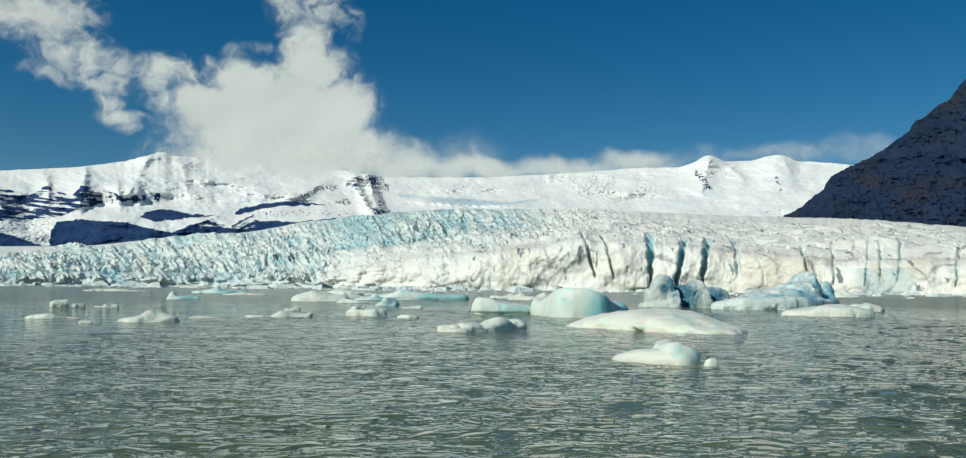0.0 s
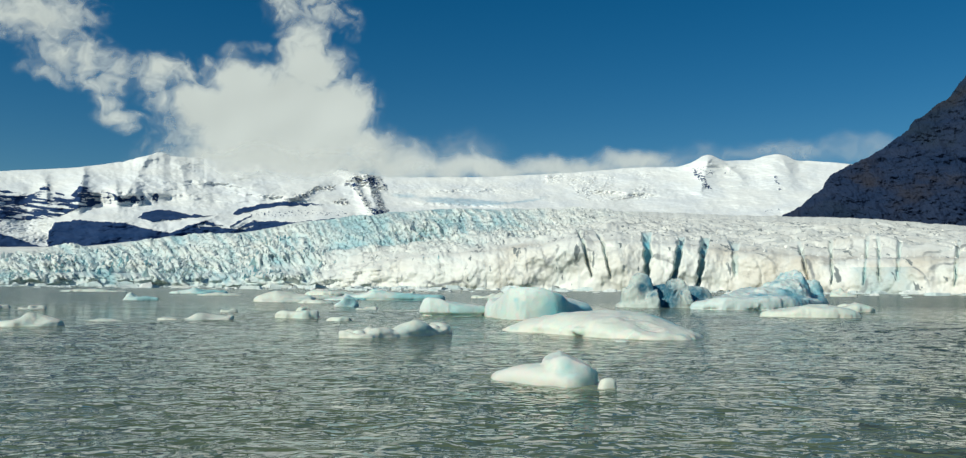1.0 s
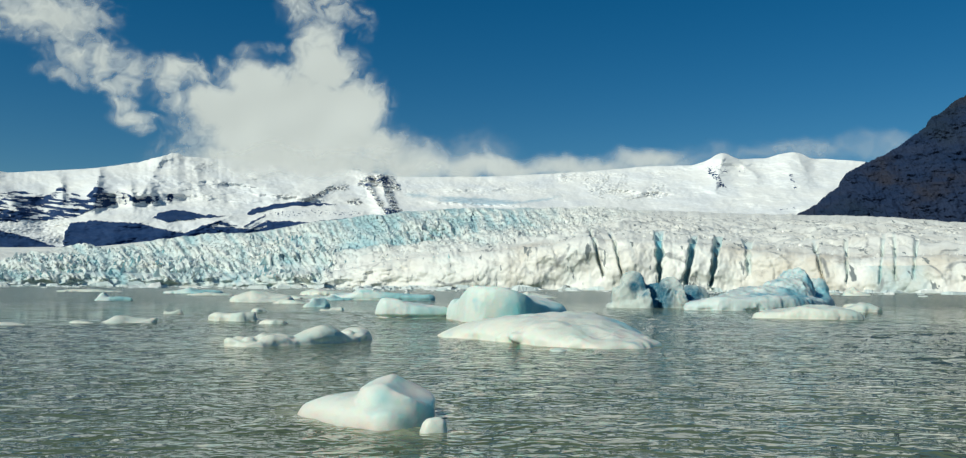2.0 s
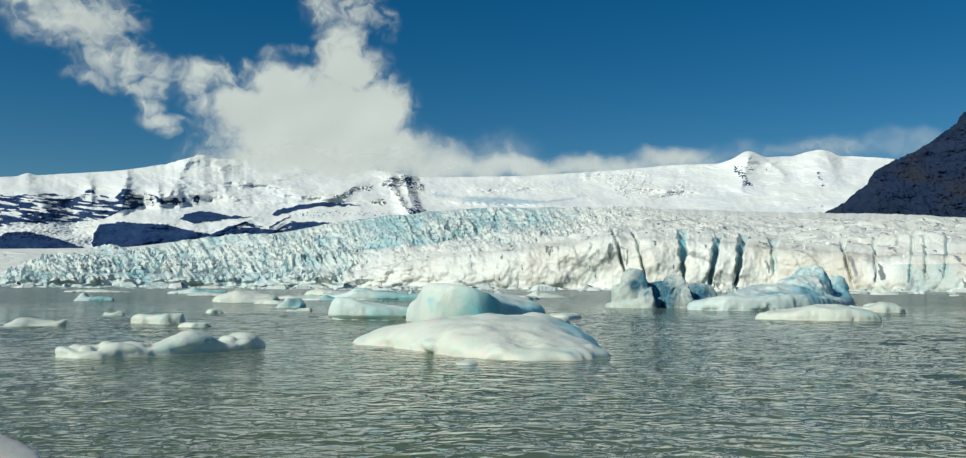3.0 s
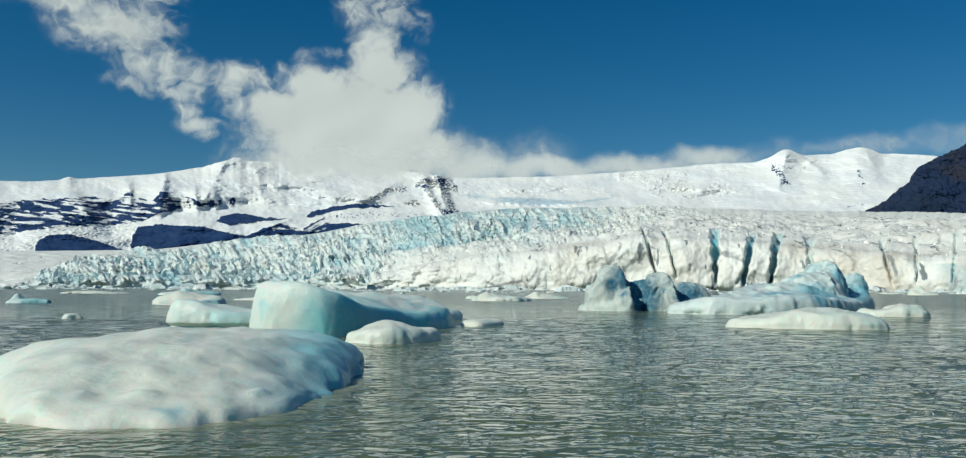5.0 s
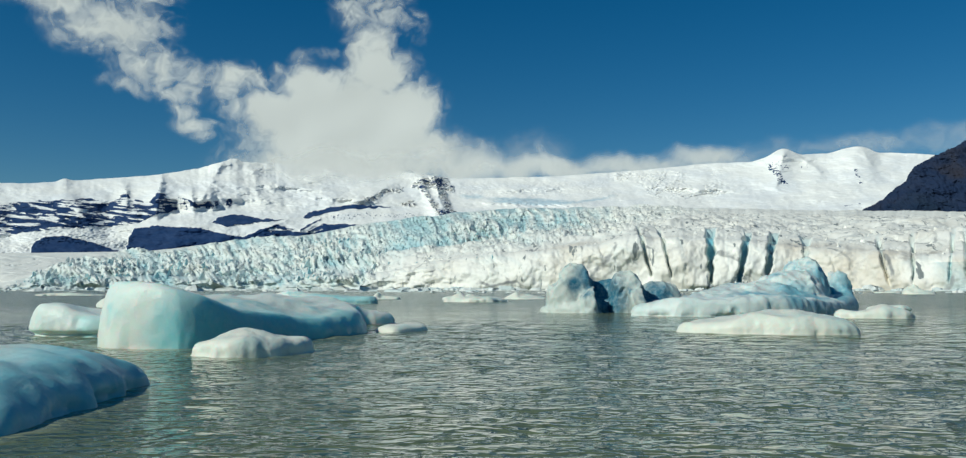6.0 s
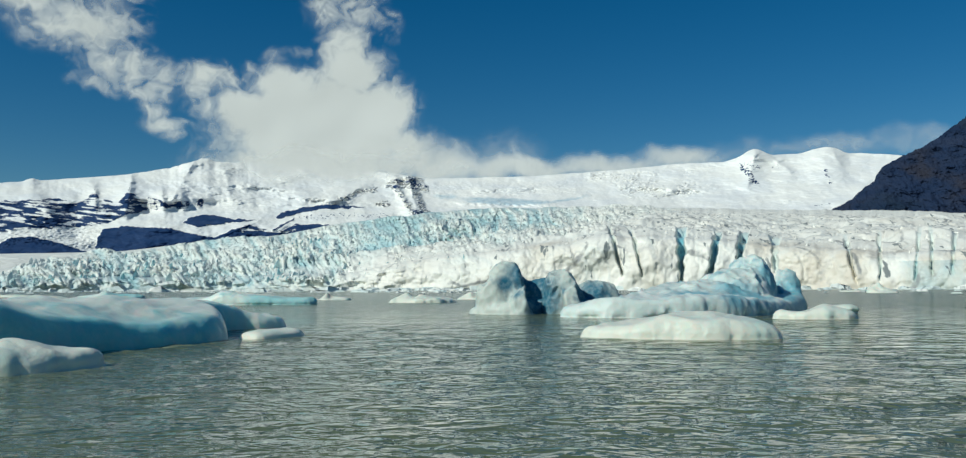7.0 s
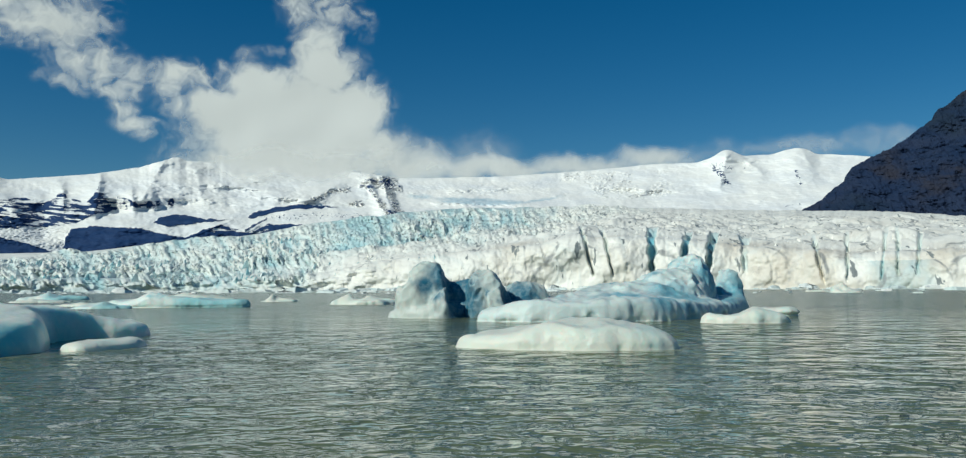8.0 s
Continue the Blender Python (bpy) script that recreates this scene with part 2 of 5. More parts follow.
def cloud_material():
    m, t, b = material("cloud")
    t.nodes.remove(b)
    out = [n for n in t.nodes if n.type == "OUTPUT_MATERIAL"][0]
    curl = calc(t, "MULTIPLY", calc(t, "SUBTRACT", noise_node(t, 0.016, 8, 0.6), 0.5), attr(t, "wisp"))
    dens = calc(t, "ADD", attr(t, "thickness"), curl)
    alpha = ramp(t, dens, -0.02, 1.1, 0.0, 0.97)
    # light scatters round inside a cloud, so its lit side shows little relief
    geo = t.nodes.new("ShaderNodeNewGeometry")
    soft = node(t, "ShaderNodeVectorMath")
    soft.operation = "MULTIPLY_ADD"
    soft.inputs[1].default_value = (0.22, 0.22, 0.22)
    soft.inputs[2].default_value = sdir
    t.links.new(geo.outputs["Normal"], soft.inputs[0])
    unit = node(t, "ShaderNodeVectorMath")
    unit.operation = "NORMALIZE"
    t.links.new(soft.outputs["Vector"], unit.inputs[0])
    dif = node(t, "ShaderNodeBsdfDiffuse", Color=(0.69, 0.70, 0.69, 1))
    t.links.new(unit.outputs["Vector"], dif.inputs["Normal"])
    clear = t.nodes.new("ShaderNodeBsdfTransparent")
    fin = t.nodes.new("ShaderNodeMixShader")
    t.links.new(alpha, fin.inputs[0])
    t.links.new(clear.outputs[0], fin.inputs[1])
    t.links.new(dif.outputs[0], fin.inputs[2])
    t.links.new(fin.outputs[0], out.inputs["Surface"])
    return m


SERAC = serac_material("serac_ice", (0.36, 0.67, 0.70))
SERAC_PALE = serac_material("pale_serac_ice", (0.66, 0.76, 0.74))
WATER, GLACIER, MOUNTAIN, SLOPE, CLOUD = water_material(), glacier_material(), mountain_material(), slope_material(), cloud_material()

# ---------------------------------------------------------------- the lagoon
def spread(lo, hi, step, far, grow=1.18):
    """Even steps from lo to hi, then growing steps out to far on both sides."""
    mid = np.arange(lo, hi, step)
    out, d, g = [], step, 0.0
    while g < far:
        d *= grow
        g += d
        out.append(g)
    out = np.array(out)
    return np.concatenate([lo - out[::-1], mid, mid[-1] + out])


def lagoon(footprints):
    xs, ys = spread(-12.0, 40.0, 0.15, 4600), spread(3.0, 80.0, 0.15, 4600, 1.10)
    x, y = np.meshgrid(xs, ys)
    dx, dy = np.gradient(xs)[None, :], np.gradient(ys)[:, None]
    step = np.maximum(dx, dy)
    z = np.zeros_like(x)
    r = np.random.RandomState(3)
    for i in range(60):
        length = 0.42 * 1.034 ** i * (0.9 + 0.2 * r.rand())
        turn = radians(-78 + r.normal() * 62)
        k = 2 * math.pi / length
        amp = 0.0130 / k * (0.5 + r.rand()) / (0.6 + 0.45 * length)
        fade = np.clip((length / step - 2.4) / 2.0, 0, 1)
        phase = k * (math.cos(turn) * x + math.sin(turn) * y) + r.rand() * 6.283
        phase = phase + 1.6 * np.sin(x * 0.47 + i) * np.sin(y * 0.41 + 2 * i)
        z += amp * fade * (np.sin(phase) + 0.3 * np.cos(2 * phase + 3.14))
    z *= 0.75 + 0.5 * np.sin(x * 0.11 + 1) * np.sin(y * 0.13)
    z *= 1 - smooth(60, 80, y)
    shoal = np.zeros_like(x)
    for pts in footprints:
        p = np.array(pts)
        i0, i1 = np.searchsorted(xs, (p[:, 0].min() - 1, p[:, 0].max() + 1))
        j0, j1 = np.searchsorted(ys, (p[:, 1].min() - 1, p[:, 1].max() + 1))
        sub = (slice(j0, j1), slice(i0, i1))
        d = polygon_distance(x[sub], y[sub], pts) + 0.25 * fbm(x[sub] * 1.3, y[sub] * 1.3, 0 * x[sub], 3)
        shoal[sub] = np.maximum(shoal[sub], 0.85 * (1 - smooth(0.0, 0.55, d)))
    bearing = np.degrees(np.arctan2(x - 13, np.maximum(y - 22, 1))) + 3 * fbm(x / 30, y / 60, 0 * x + 5, 3)
    ruffle = (smooth(12, 20, bearing) + 0.7 * smooth(20, 30, -bearing)) * smooth(28, 50, np.hypot(x - 13, y - 22))
    v = np.stack([x, y, z], -1).reshape(-1, 3)
    ob = new("water", raw_mesh("water", v, grid_quads(len(ys), len(xs)), WATER, {"distance": np.hypot(x - 10, y - 18), "shoal": shoal, "ruffle": ruffle}))
    tagged(ob, "rippled grey-green silty meltwater of a glacier lagoon", "water", kind="structure")


# ---------------------------------------------------------------- glacier, mountains, cloud: laid out round the lagoon
CX, CY, EYE = 13.0, 22.0, 1.65
SHORE = [(-60, 980), (-35, 900), (-20, 850), (-9, 770), (0, 715), (8, 690), (16, 690), (24, 660), (34, 640), (60, 600)]
FACE = [(-60, 4), (-35, 5), (-32, 9), (-29.5, 13), (-20, 14), (-11, 20), (-8.6, 30), (-4.3, 42), (0, 46), (4, 55), (6, 62), (10, 58),
        (16, 48), (20, 43), (24, 39), (28, 42), (34, 38), (60, 36)]
CREST = [(-60, 30), (-35, 36), (-26.6, 41), (-21, 54), (-16, 64), (-12.8, 76), (-8.6, 84), (-6.9, 90), (-2.2, 96), (6, 96),
         (19, 85), (22.7, 82), (25.2, 79), (30, 69), (36, 66), (60, 60)]
SKYLINE = [(-60, 90), (-45, 100), (-35.2, 109.5), (-33.3, 111), (-31.6, 115), (-28.5, 122), (-26.3, 127), (-23.7, 137), (-22.5, 144.5), (-21.6, 150), (-20.9, 146), (-19.4, 146),
           (-12.8, 143), (-9.5, 138), (-6.9, 132), (-0.1, 134), (6.2, 140), (10.2, 145), (13.2, 145), (14.1, 150.5), (14.7, 157), (15.15, 158.5), (15.8, 152.5),
           (16.1, 150.5), (17.8, 150), (18.7, 154.5), (19.45, 156), (20.1, 153), (20.5, 148), (23, 143), (25, 137), (32, 130), (60, 110)]


def place(az, r, z):
    return np.stack([CX + r * np.sin(np.radians(az)), CY + r * np.cos(np.radians(az)), z], -1)


def inside(el, az, low, high, soft):
    return smooth(-soft, soft, el - along(az, low)) * smooth(-soft, soft, along(az, high) - el)


def glacier():
    az1 = np.concatenate([np.linspace(-60, -39, 60), np.linspace(-38.9, 33, 1200), np.linspace(33.2, 60, 70)])
    nf, nt = 58, 280
    s1 = np.concatenate([np.linspace(0, 1, nf), 1 + np.linspace(0, 1, nt + 1)[1:]])
    az, s = np.meshgrid(az1, s1)
    r0, face, crest = along(az, SHORE), along(az, FACE) * 1e-3, (along(az, CREST) + 1.8 * smooth(-6, 0, az) * fbm(az * 0.7, 0 * az, 0 * az + 91, 5, 0.6)) * 1e-3
    cliff = smooth(-10, -3, az)
    ragged = 1e-3 * cliff * (5 * fbm(az * 0.5, 0 * az, 0 * az + 5, 5, 0.5) - 3 * smooth(17, 22, az))                              # sheer front in the east, ramp of seracs in the west
    wide = 30 * (1 - cliff) + 34 * cliff
    ra = r0 + wide
    rc = along(az, [(-60, 1350), (-35, 1300), (-20, 1420), (-8, 1650), (0, 1900), (20, 2050), (60, 1900)])
    f, g = np.clip(s, 0, 1), np.clip(s - 1, 0, 1)
    ragged = ragged * (1 - smooth(0.0, 0.07, g))
    el = face + (crest - face) * g ** 0.9 + ragged
    r = np.where(s <= 1, r0 + wide * f ** 2.2, ra + (rc - ra) * g ** 1.25)
    z = np.where(s <= 1, -2 + (EYE + ra * (face + ragged) + 2) * np.sin(f * 1.5708) ** 0.9, EYE + r * el)
    arc = np.radians(az) * 1000
    # serac blocks of the blue icefall, lower swells on the pale tongue
    edge = along(az, [(-60, 60), (-20, 62), (-10.5, 18), (-6, 26), (-2, 31), (4, 42), (10, 58), (20, 200)])
    zone = smooth(10, 34, (el * 1e3 - edge) + 40 * (1 - smooth(-14, -9, az)) + 12 * fbm(arc / 60, r / 60, 0 * r, 3)) * (1 - smooth(6, 15, az))
    zone = np.maximum(zone, 1 - smooth(-14.0, -10.8, az - 0.07 * ((z - EYE) / r * 1e3 - 12) + 1.5 * fbm(az * 0.9, z / 14, 0 * az + 81, 3)))
    snowy = smooth(-1.5, 3.5, el * 1e3 - along(az, [(-60, 0), (-35, 1), (-33, 7), (-31.7, 20), (-30, 30), (-28.2, 35.5), (-24.6, 43), (-20, 60), (-15, 90)])) * (az < -15)
    zone = zone * (1 - snowy)
    lean = arc + 0.35 * r
    f1, f2, val = cells(lean / 11 + 0.5 * perlin(arc / 30, r / 30, 0 * r), (r + 0.5 * arc) / 26)
    gap = smooth(0.0, 0.22, f2 - f1)
    g1, g2, val2 = cells(lean / 5.2, (r + 0.3 * arc) / 14)
    blades = (val - 0.5) * 13 + gap * 9 - 9 + (val2 - 0.5) * 6 + 5 * (smooth(0, 0.3, g2 - g1) - 1) - 4 * g1
    big = fbm(arc / 120, r / 160, 0 * r + 4, 4) 
    sweep = ridged((arc + 0.7 * r) / 150 + 0.3 * big, (r - 0.5 * arc) / 420, 0 * r + 7, 3) - 0.9
    h1, h2, val3 = cells((arc + 0.8 * r) / 34 + perlin(arc / 70, r / 70, 0 * r + 2), (r - 0.4 * arc) / 48)
    crev = smooth(0.0, 0.12, h2 - h1) - 1
    pale = 4.5 * ridged(arc / 46, r / 60, 0 * r, 3) + 2.5 * crev * smooth(0.0, 0.2, big) + (val3 - 0.5) * 2 + 15 * big
    k1, k2, val4 = cells((arc - 0.5 * r) / 15 + perlin(arc / 30, r / 30, 0 * r + 6), (r + 0.6 * arc) / 30)
    pale = pale + 3.0 * (smooth(0.0, 0.10, k2 - k1) - 1) * smooth(0.0, 0.2, fbm(arc / 50, r / 60, 0 * r + 31, 3)) + 1.6 * (val4 - 0.5)
    amp = smooth(0.0, 0.10, g) * (1 - 0.8 * smooth(0.9, 1.0, g))
    calm = 0.45 + 0.55 * (1 - smooth(0.55, 0.9, g) * smooth(-4, 4, az))
    z = z + np.where(s > 1, amp, 0) * (zone * (0.28 * blades + 8 * big + 12 * sweep) * smooth(-38, -30, az) ** 0.5 + (1 - zone) * (1 - 0.7 * snowy) * pale * calm)
    # the icefall: leaning fins of ice with deep clefts between them
    ev = (z - EYE) / r * 1e3
    sway = perlin(az * 0.6, ev * 0.05, 0 * az + 61)
    u1 = az * 1.15 + ev * 0.045 + 0.9 * sway
    fin = ridged(u1, ev * 0.045 + 0.3 * sway, 0 * az + 63, 2)
    p1, p2, pv = cells(az * 2.7 + ev * 0.11 + 1.2 * sway, ev * 0.055 - az * 0.25)
    q1, q2, qv = cells(az * 5.2 + ev * 0.20 + 1.5 * sway, ev * 0.10 - az * 0.4)
    cleft = (1 - smooth(0.0, 0.16, p2 - p1)) + 0.5 * (1 - smooth(0.0, 0.2, q2 - q1))
    slab = 11 * (fin - 0.6) + 5 * (pv - 0.5) + 2.5 * (qv - 0.5) - 2.5 * cleft + 4.0 * (1 - 2 * p1) + 1.6 * (1 - 2 * q1)
    wall = zone * (0.35 + 0.65 * smooth(-0.25, 0.15, fbm(az * 0.35, ev * 0.03, 0 * az + 71, 3) + 0.15 * sweep))
    wall = wall * (1 + 0.7 * smooth(-11, -8, az) - 1.1 * smooth(1, 7, az))
    r = r - wall * 1.0 * slab * smooth(0.15, 0.5, s) * (1 - smooth(0.93, 1.0, g))
    # the front: columns, ledges and the deep dark crevasses
    hz = z
    col1, col2, cv = cells(arc / 38 + 0.4 * perlin(arc / 20, hz / 14, 0 * r), hz / 60 + 0 * r)
    push = (cv - 0.5) * 2.2 + 14.0 * fbm(arc / 120, hz / 60, 0 * r + 77, 3, 0.5) + 8.0 * fbm(arc / 42, hz / 26, 0 * r, 5, 0.55) + 0.5 * (1 - smooth(0, 0.12, col2 - col1))
    b1, b2, bv = cells((arc + 0.25 * hz) / 11 + 0.35 * perlin(arc / 12, hz / 12, 0 * r + 9), hz / 17)
    push = push + 0.8 * (bv - 0.5) + 0.25 * (1 - smooth(0, 0.14, b2 - b1))
    ramp_push = 10 * fbm(arc / 22, hz / 9, 0 * r + 3, 4)
    front = (1 - smooth(0.0, 0.05, g))
    r = r + front * smooth(0, 0.08, f) * (cliff * push + (1 - cliff) * ramp_push)
    hollow = np.zeros_like(r)
    for caz, tilt, half, deep, low in ((10.58, 0.0, 0.26, 17, 1), (12.55, 0.015, 0.21, 17, 2), (14.2, 0.012, 0.25, 17, 3), (6.56, -0.019, 0.11, 10, 10),
                                       (7.87, -0.018, 0.12, 11, 10), (16.4, 0.0, 0.30, 8, 10), 
                                       (20.8, -0.014, 0.15, 9, 4), (22.4, 0.0, 0.13, 8, 5), (24.4, 0.008, 0.12, 5, 4), (25.2, 0.0, 0.11, 6, 3), (26.3, 0.006, 0.12, 6, 5), (29.5, 0.008, 0.13, 7, 5)):
        off = np.abs(az - caz - tilt * (hz - 22) - 0.11 * fbm(hz / 9, 0 * r + caz * 3, 0 * r, 3))
        width = half * (0.7 + 0.8 * fbm(hz / 8, 0 * r + caz, 0 * r + 4, 3) + 0.012 * hz)
        slot = (1 - smooth(width * 0.45, width, off)) * smooth(low, low + 7, hz + 10 * perlin(az * 2, 0 * r + caz, 0 * r)) * (1 - smooth(0.02, 0.16, g))
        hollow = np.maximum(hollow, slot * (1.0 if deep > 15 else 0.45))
        r = r + slot * deep * (s <= 1)
        z = z - slot * np.where(s > 1, 1.6 * deep, 0) * (1 - smooth(0, 0.12, g))
    # blue ice colour, with bluish shade tinted into clefts and crevasses
    cleft_shade = np.clip(0.50 - 0.045 * slab, 0, 1)
    blue = np.clip(zone * (1 - 0.65 * smooth(-1, 6, az)) * (0.14 + 0.9 * cleft_shade * (0.7 + 1.1 * fbm(az * 0.5, ev * 0.035, 0 * r + 8, 3))), 0, 1) + (1 - zone) * 0.10 * np.clip(-crev, 0, 1)
    blue = blue + zone * 0.36 * np.exp(-((az + 9.0) / 2.4) ** 2) * smooth(22, 40, ev) + zone * 0.30 * cleft_shade * smooth(-8, -5, az) * (1 - smooth(0, 5, az))
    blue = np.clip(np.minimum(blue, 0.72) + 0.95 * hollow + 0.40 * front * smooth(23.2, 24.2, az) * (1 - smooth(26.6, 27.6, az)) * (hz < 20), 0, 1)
    east = smooth(-12, 4, az)
    silt = east * (0.09 + 0.10 * smooth(14, 24, az) + 0.52 * front) * (1 - smooth(0.6, 0.95, g)) + 0.12 * (1 - snowy)
    v = place(az, r, z).reshape(-1, 3)
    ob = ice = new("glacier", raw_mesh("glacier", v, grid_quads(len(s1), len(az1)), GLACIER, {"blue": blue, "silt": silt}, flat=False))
    tagged(ob, "glacier tongue with blue seracs and a pale silt-streaked calving front", "glacier", kind="structure")
    # single blades of the icefall stand on it
    rs = np.random.RandomState(11)
    shapes = [serac_mesh(k) for k in range(14)]
    patch = 0.08 + smooth(-0.1, 0.25, 0.25 * sweep + fbm(arc / 60, r / 70, 0 * r + 14, 3))
    weight = (patch * (zone + 0.35 * (az < -9) * (1 - snowy)) * (s > 0.35) * (g < 0.72) * (az > -37) * (az < 13)).ravel()
    spots = rs.choice(len(v), 1500, replace=False, p=weight / weight.sum())
    near = spots[np.argsort(np.abs(az.ravel()[spots] + 14) + 30 * np.abs(g.ravel()[spots] - 0.25))]
    rest, count = [], 0
    for n, k in enumerate(near):
        size = (1.5 + 4.5 * rs.rand() ** 2.4 * (0.35 + 0.65 * zone.ravel()[k])) * (1 - 0.45 * smooth(-2, 6, az.ravel()[k]))
        m = Matrix.LocRotScale(v[k] - np.array((0, 0, 0.30 * size)), Euler((rs.normal() * 0.14, rs.normal() * 0.14 + 0.16, rs.normal() * 0.35 - 0.5)),
                               (size * rs.uniform(0.16, 0.34), size * rs.uniform(0.5, 1.6), size * rs.uniform(0.75, 1.7)))
        if n < 300:
            part = new("serac", shapes[n % 14])
            part.parent = ice
            part.matrix_basis = m
        else:
            rest.append((n % 14, m, az.ravel()[k] > -3.5 + 2 * rs.normal()))
    co = [np.array([p.co for p in me.vertices]) for me in shapes]
    fa = [np.array([p.vertices[:] for p in me.polygons]) for me in shapes]
    palev, paleq = [], []
    for name, words, mat, pale_side in (("serac_field", "field of small blue ice blades", SERAC, False), ("ice_blade_field", "field of small white ice blades", SERAC_PALE, True)):
        allv, allq, base = [], [], 0
        for k, m, east_side in rest:
            if east_side == pale_side:
                mm = np.array(m)
                allv.append(co[k] @ mm[:3, :3].T + mm[:3, 3])
                allq.append(fa[k] + base)
                base += len(co[k])
        more = new(name, raw_mesh(name, np.concatenate(allv), np.concatenate(allq), mat, flat=True))
        more.parent = ice
        tagged(more, words, kind="stuff")
    blocks = (1 - zone) * (1 - snowy) * (az > -9) * (az < 32) * (s > 0.9) * (g < 0.8) * (0.15 + np.exp(-g / 0.05) * 1.2 + smooth(0.0, 0.3, fbm(arc / 80, r / 60, 0 * r + 19, 3)))
    for n, k in enumerate(rs.choice(len(v), 260, replace=False, p=blocks.ravel() / blocks.sum())):
        size = 1.2 + 3.6 * rs.rand() ** 3
        mm = np.array(Matrix.LocRotScale(v[k] - np.array((0, 0, 0.45 * size)), Euler((rs.normal() * 0.35, rs.normal() * 0.35, rs.uniform(0, 6.28))),
                                         (size * rs.uniform(0.6, 1.5), size * rs.uniform(0.6, 1.5), size * rs.uniform(0.6, 1.2))))
        palev.append(co[n % 14] @ mm[:3, :3].T + mm[:3, 3])
        paleq.append(fa[n % 14] + 24 * n)
    pale_ob = new("ice_block_field", raw_mesh("ice_block_field", np.concatenate(palev), np.concatenate(paleq), GLACIER, flat=True))
    pale_ob.parent = ice
    tagged(pale_ob, "broken cream-coloured ice blocks on the glacier", kind="stuff")


def serac_mesh(seed):
    """A leaning blade of ice with a broken top, about 1 m across and high."""
    r = random.Random(seed)
    rings, q = [], r.uniform(0.10, 0.45)
    for h, sc in ((0.0, 1.0), (0.4, 0.9), (0.72, 0.62), (1.0, q)):
        ring = []
        for k in range(6):
            a = math.pi * 2 * (k + 0.5 * r.random()) / 6
            d = 0.5 * sc * r.uniform(0.75, 1.15)
            ring.append((math.cos(a) * d * (1.0 if h < 1 else 0.4) + 0.35 * h * h * (r.random() - 0.3), math.sin(a) * d, h * r.uniform(0.78, 1.14)))
        rings.append(ring)
    verts = [p for ring in rings for p in ring]
    quads = [(6 * i + k, 6 * i + (k + 1) % 6, 6 * i + 6 + (k + 1) % 6, 6 * i + 6 + k) for i in range(3) for k in range(6)]
    quads += [(18, 19, 20, 21), (18, 21, 22, 23)]
    return raw_mesh("serac", np.array(verts), np.array(quads), SERAC, flat=True)


glacier()


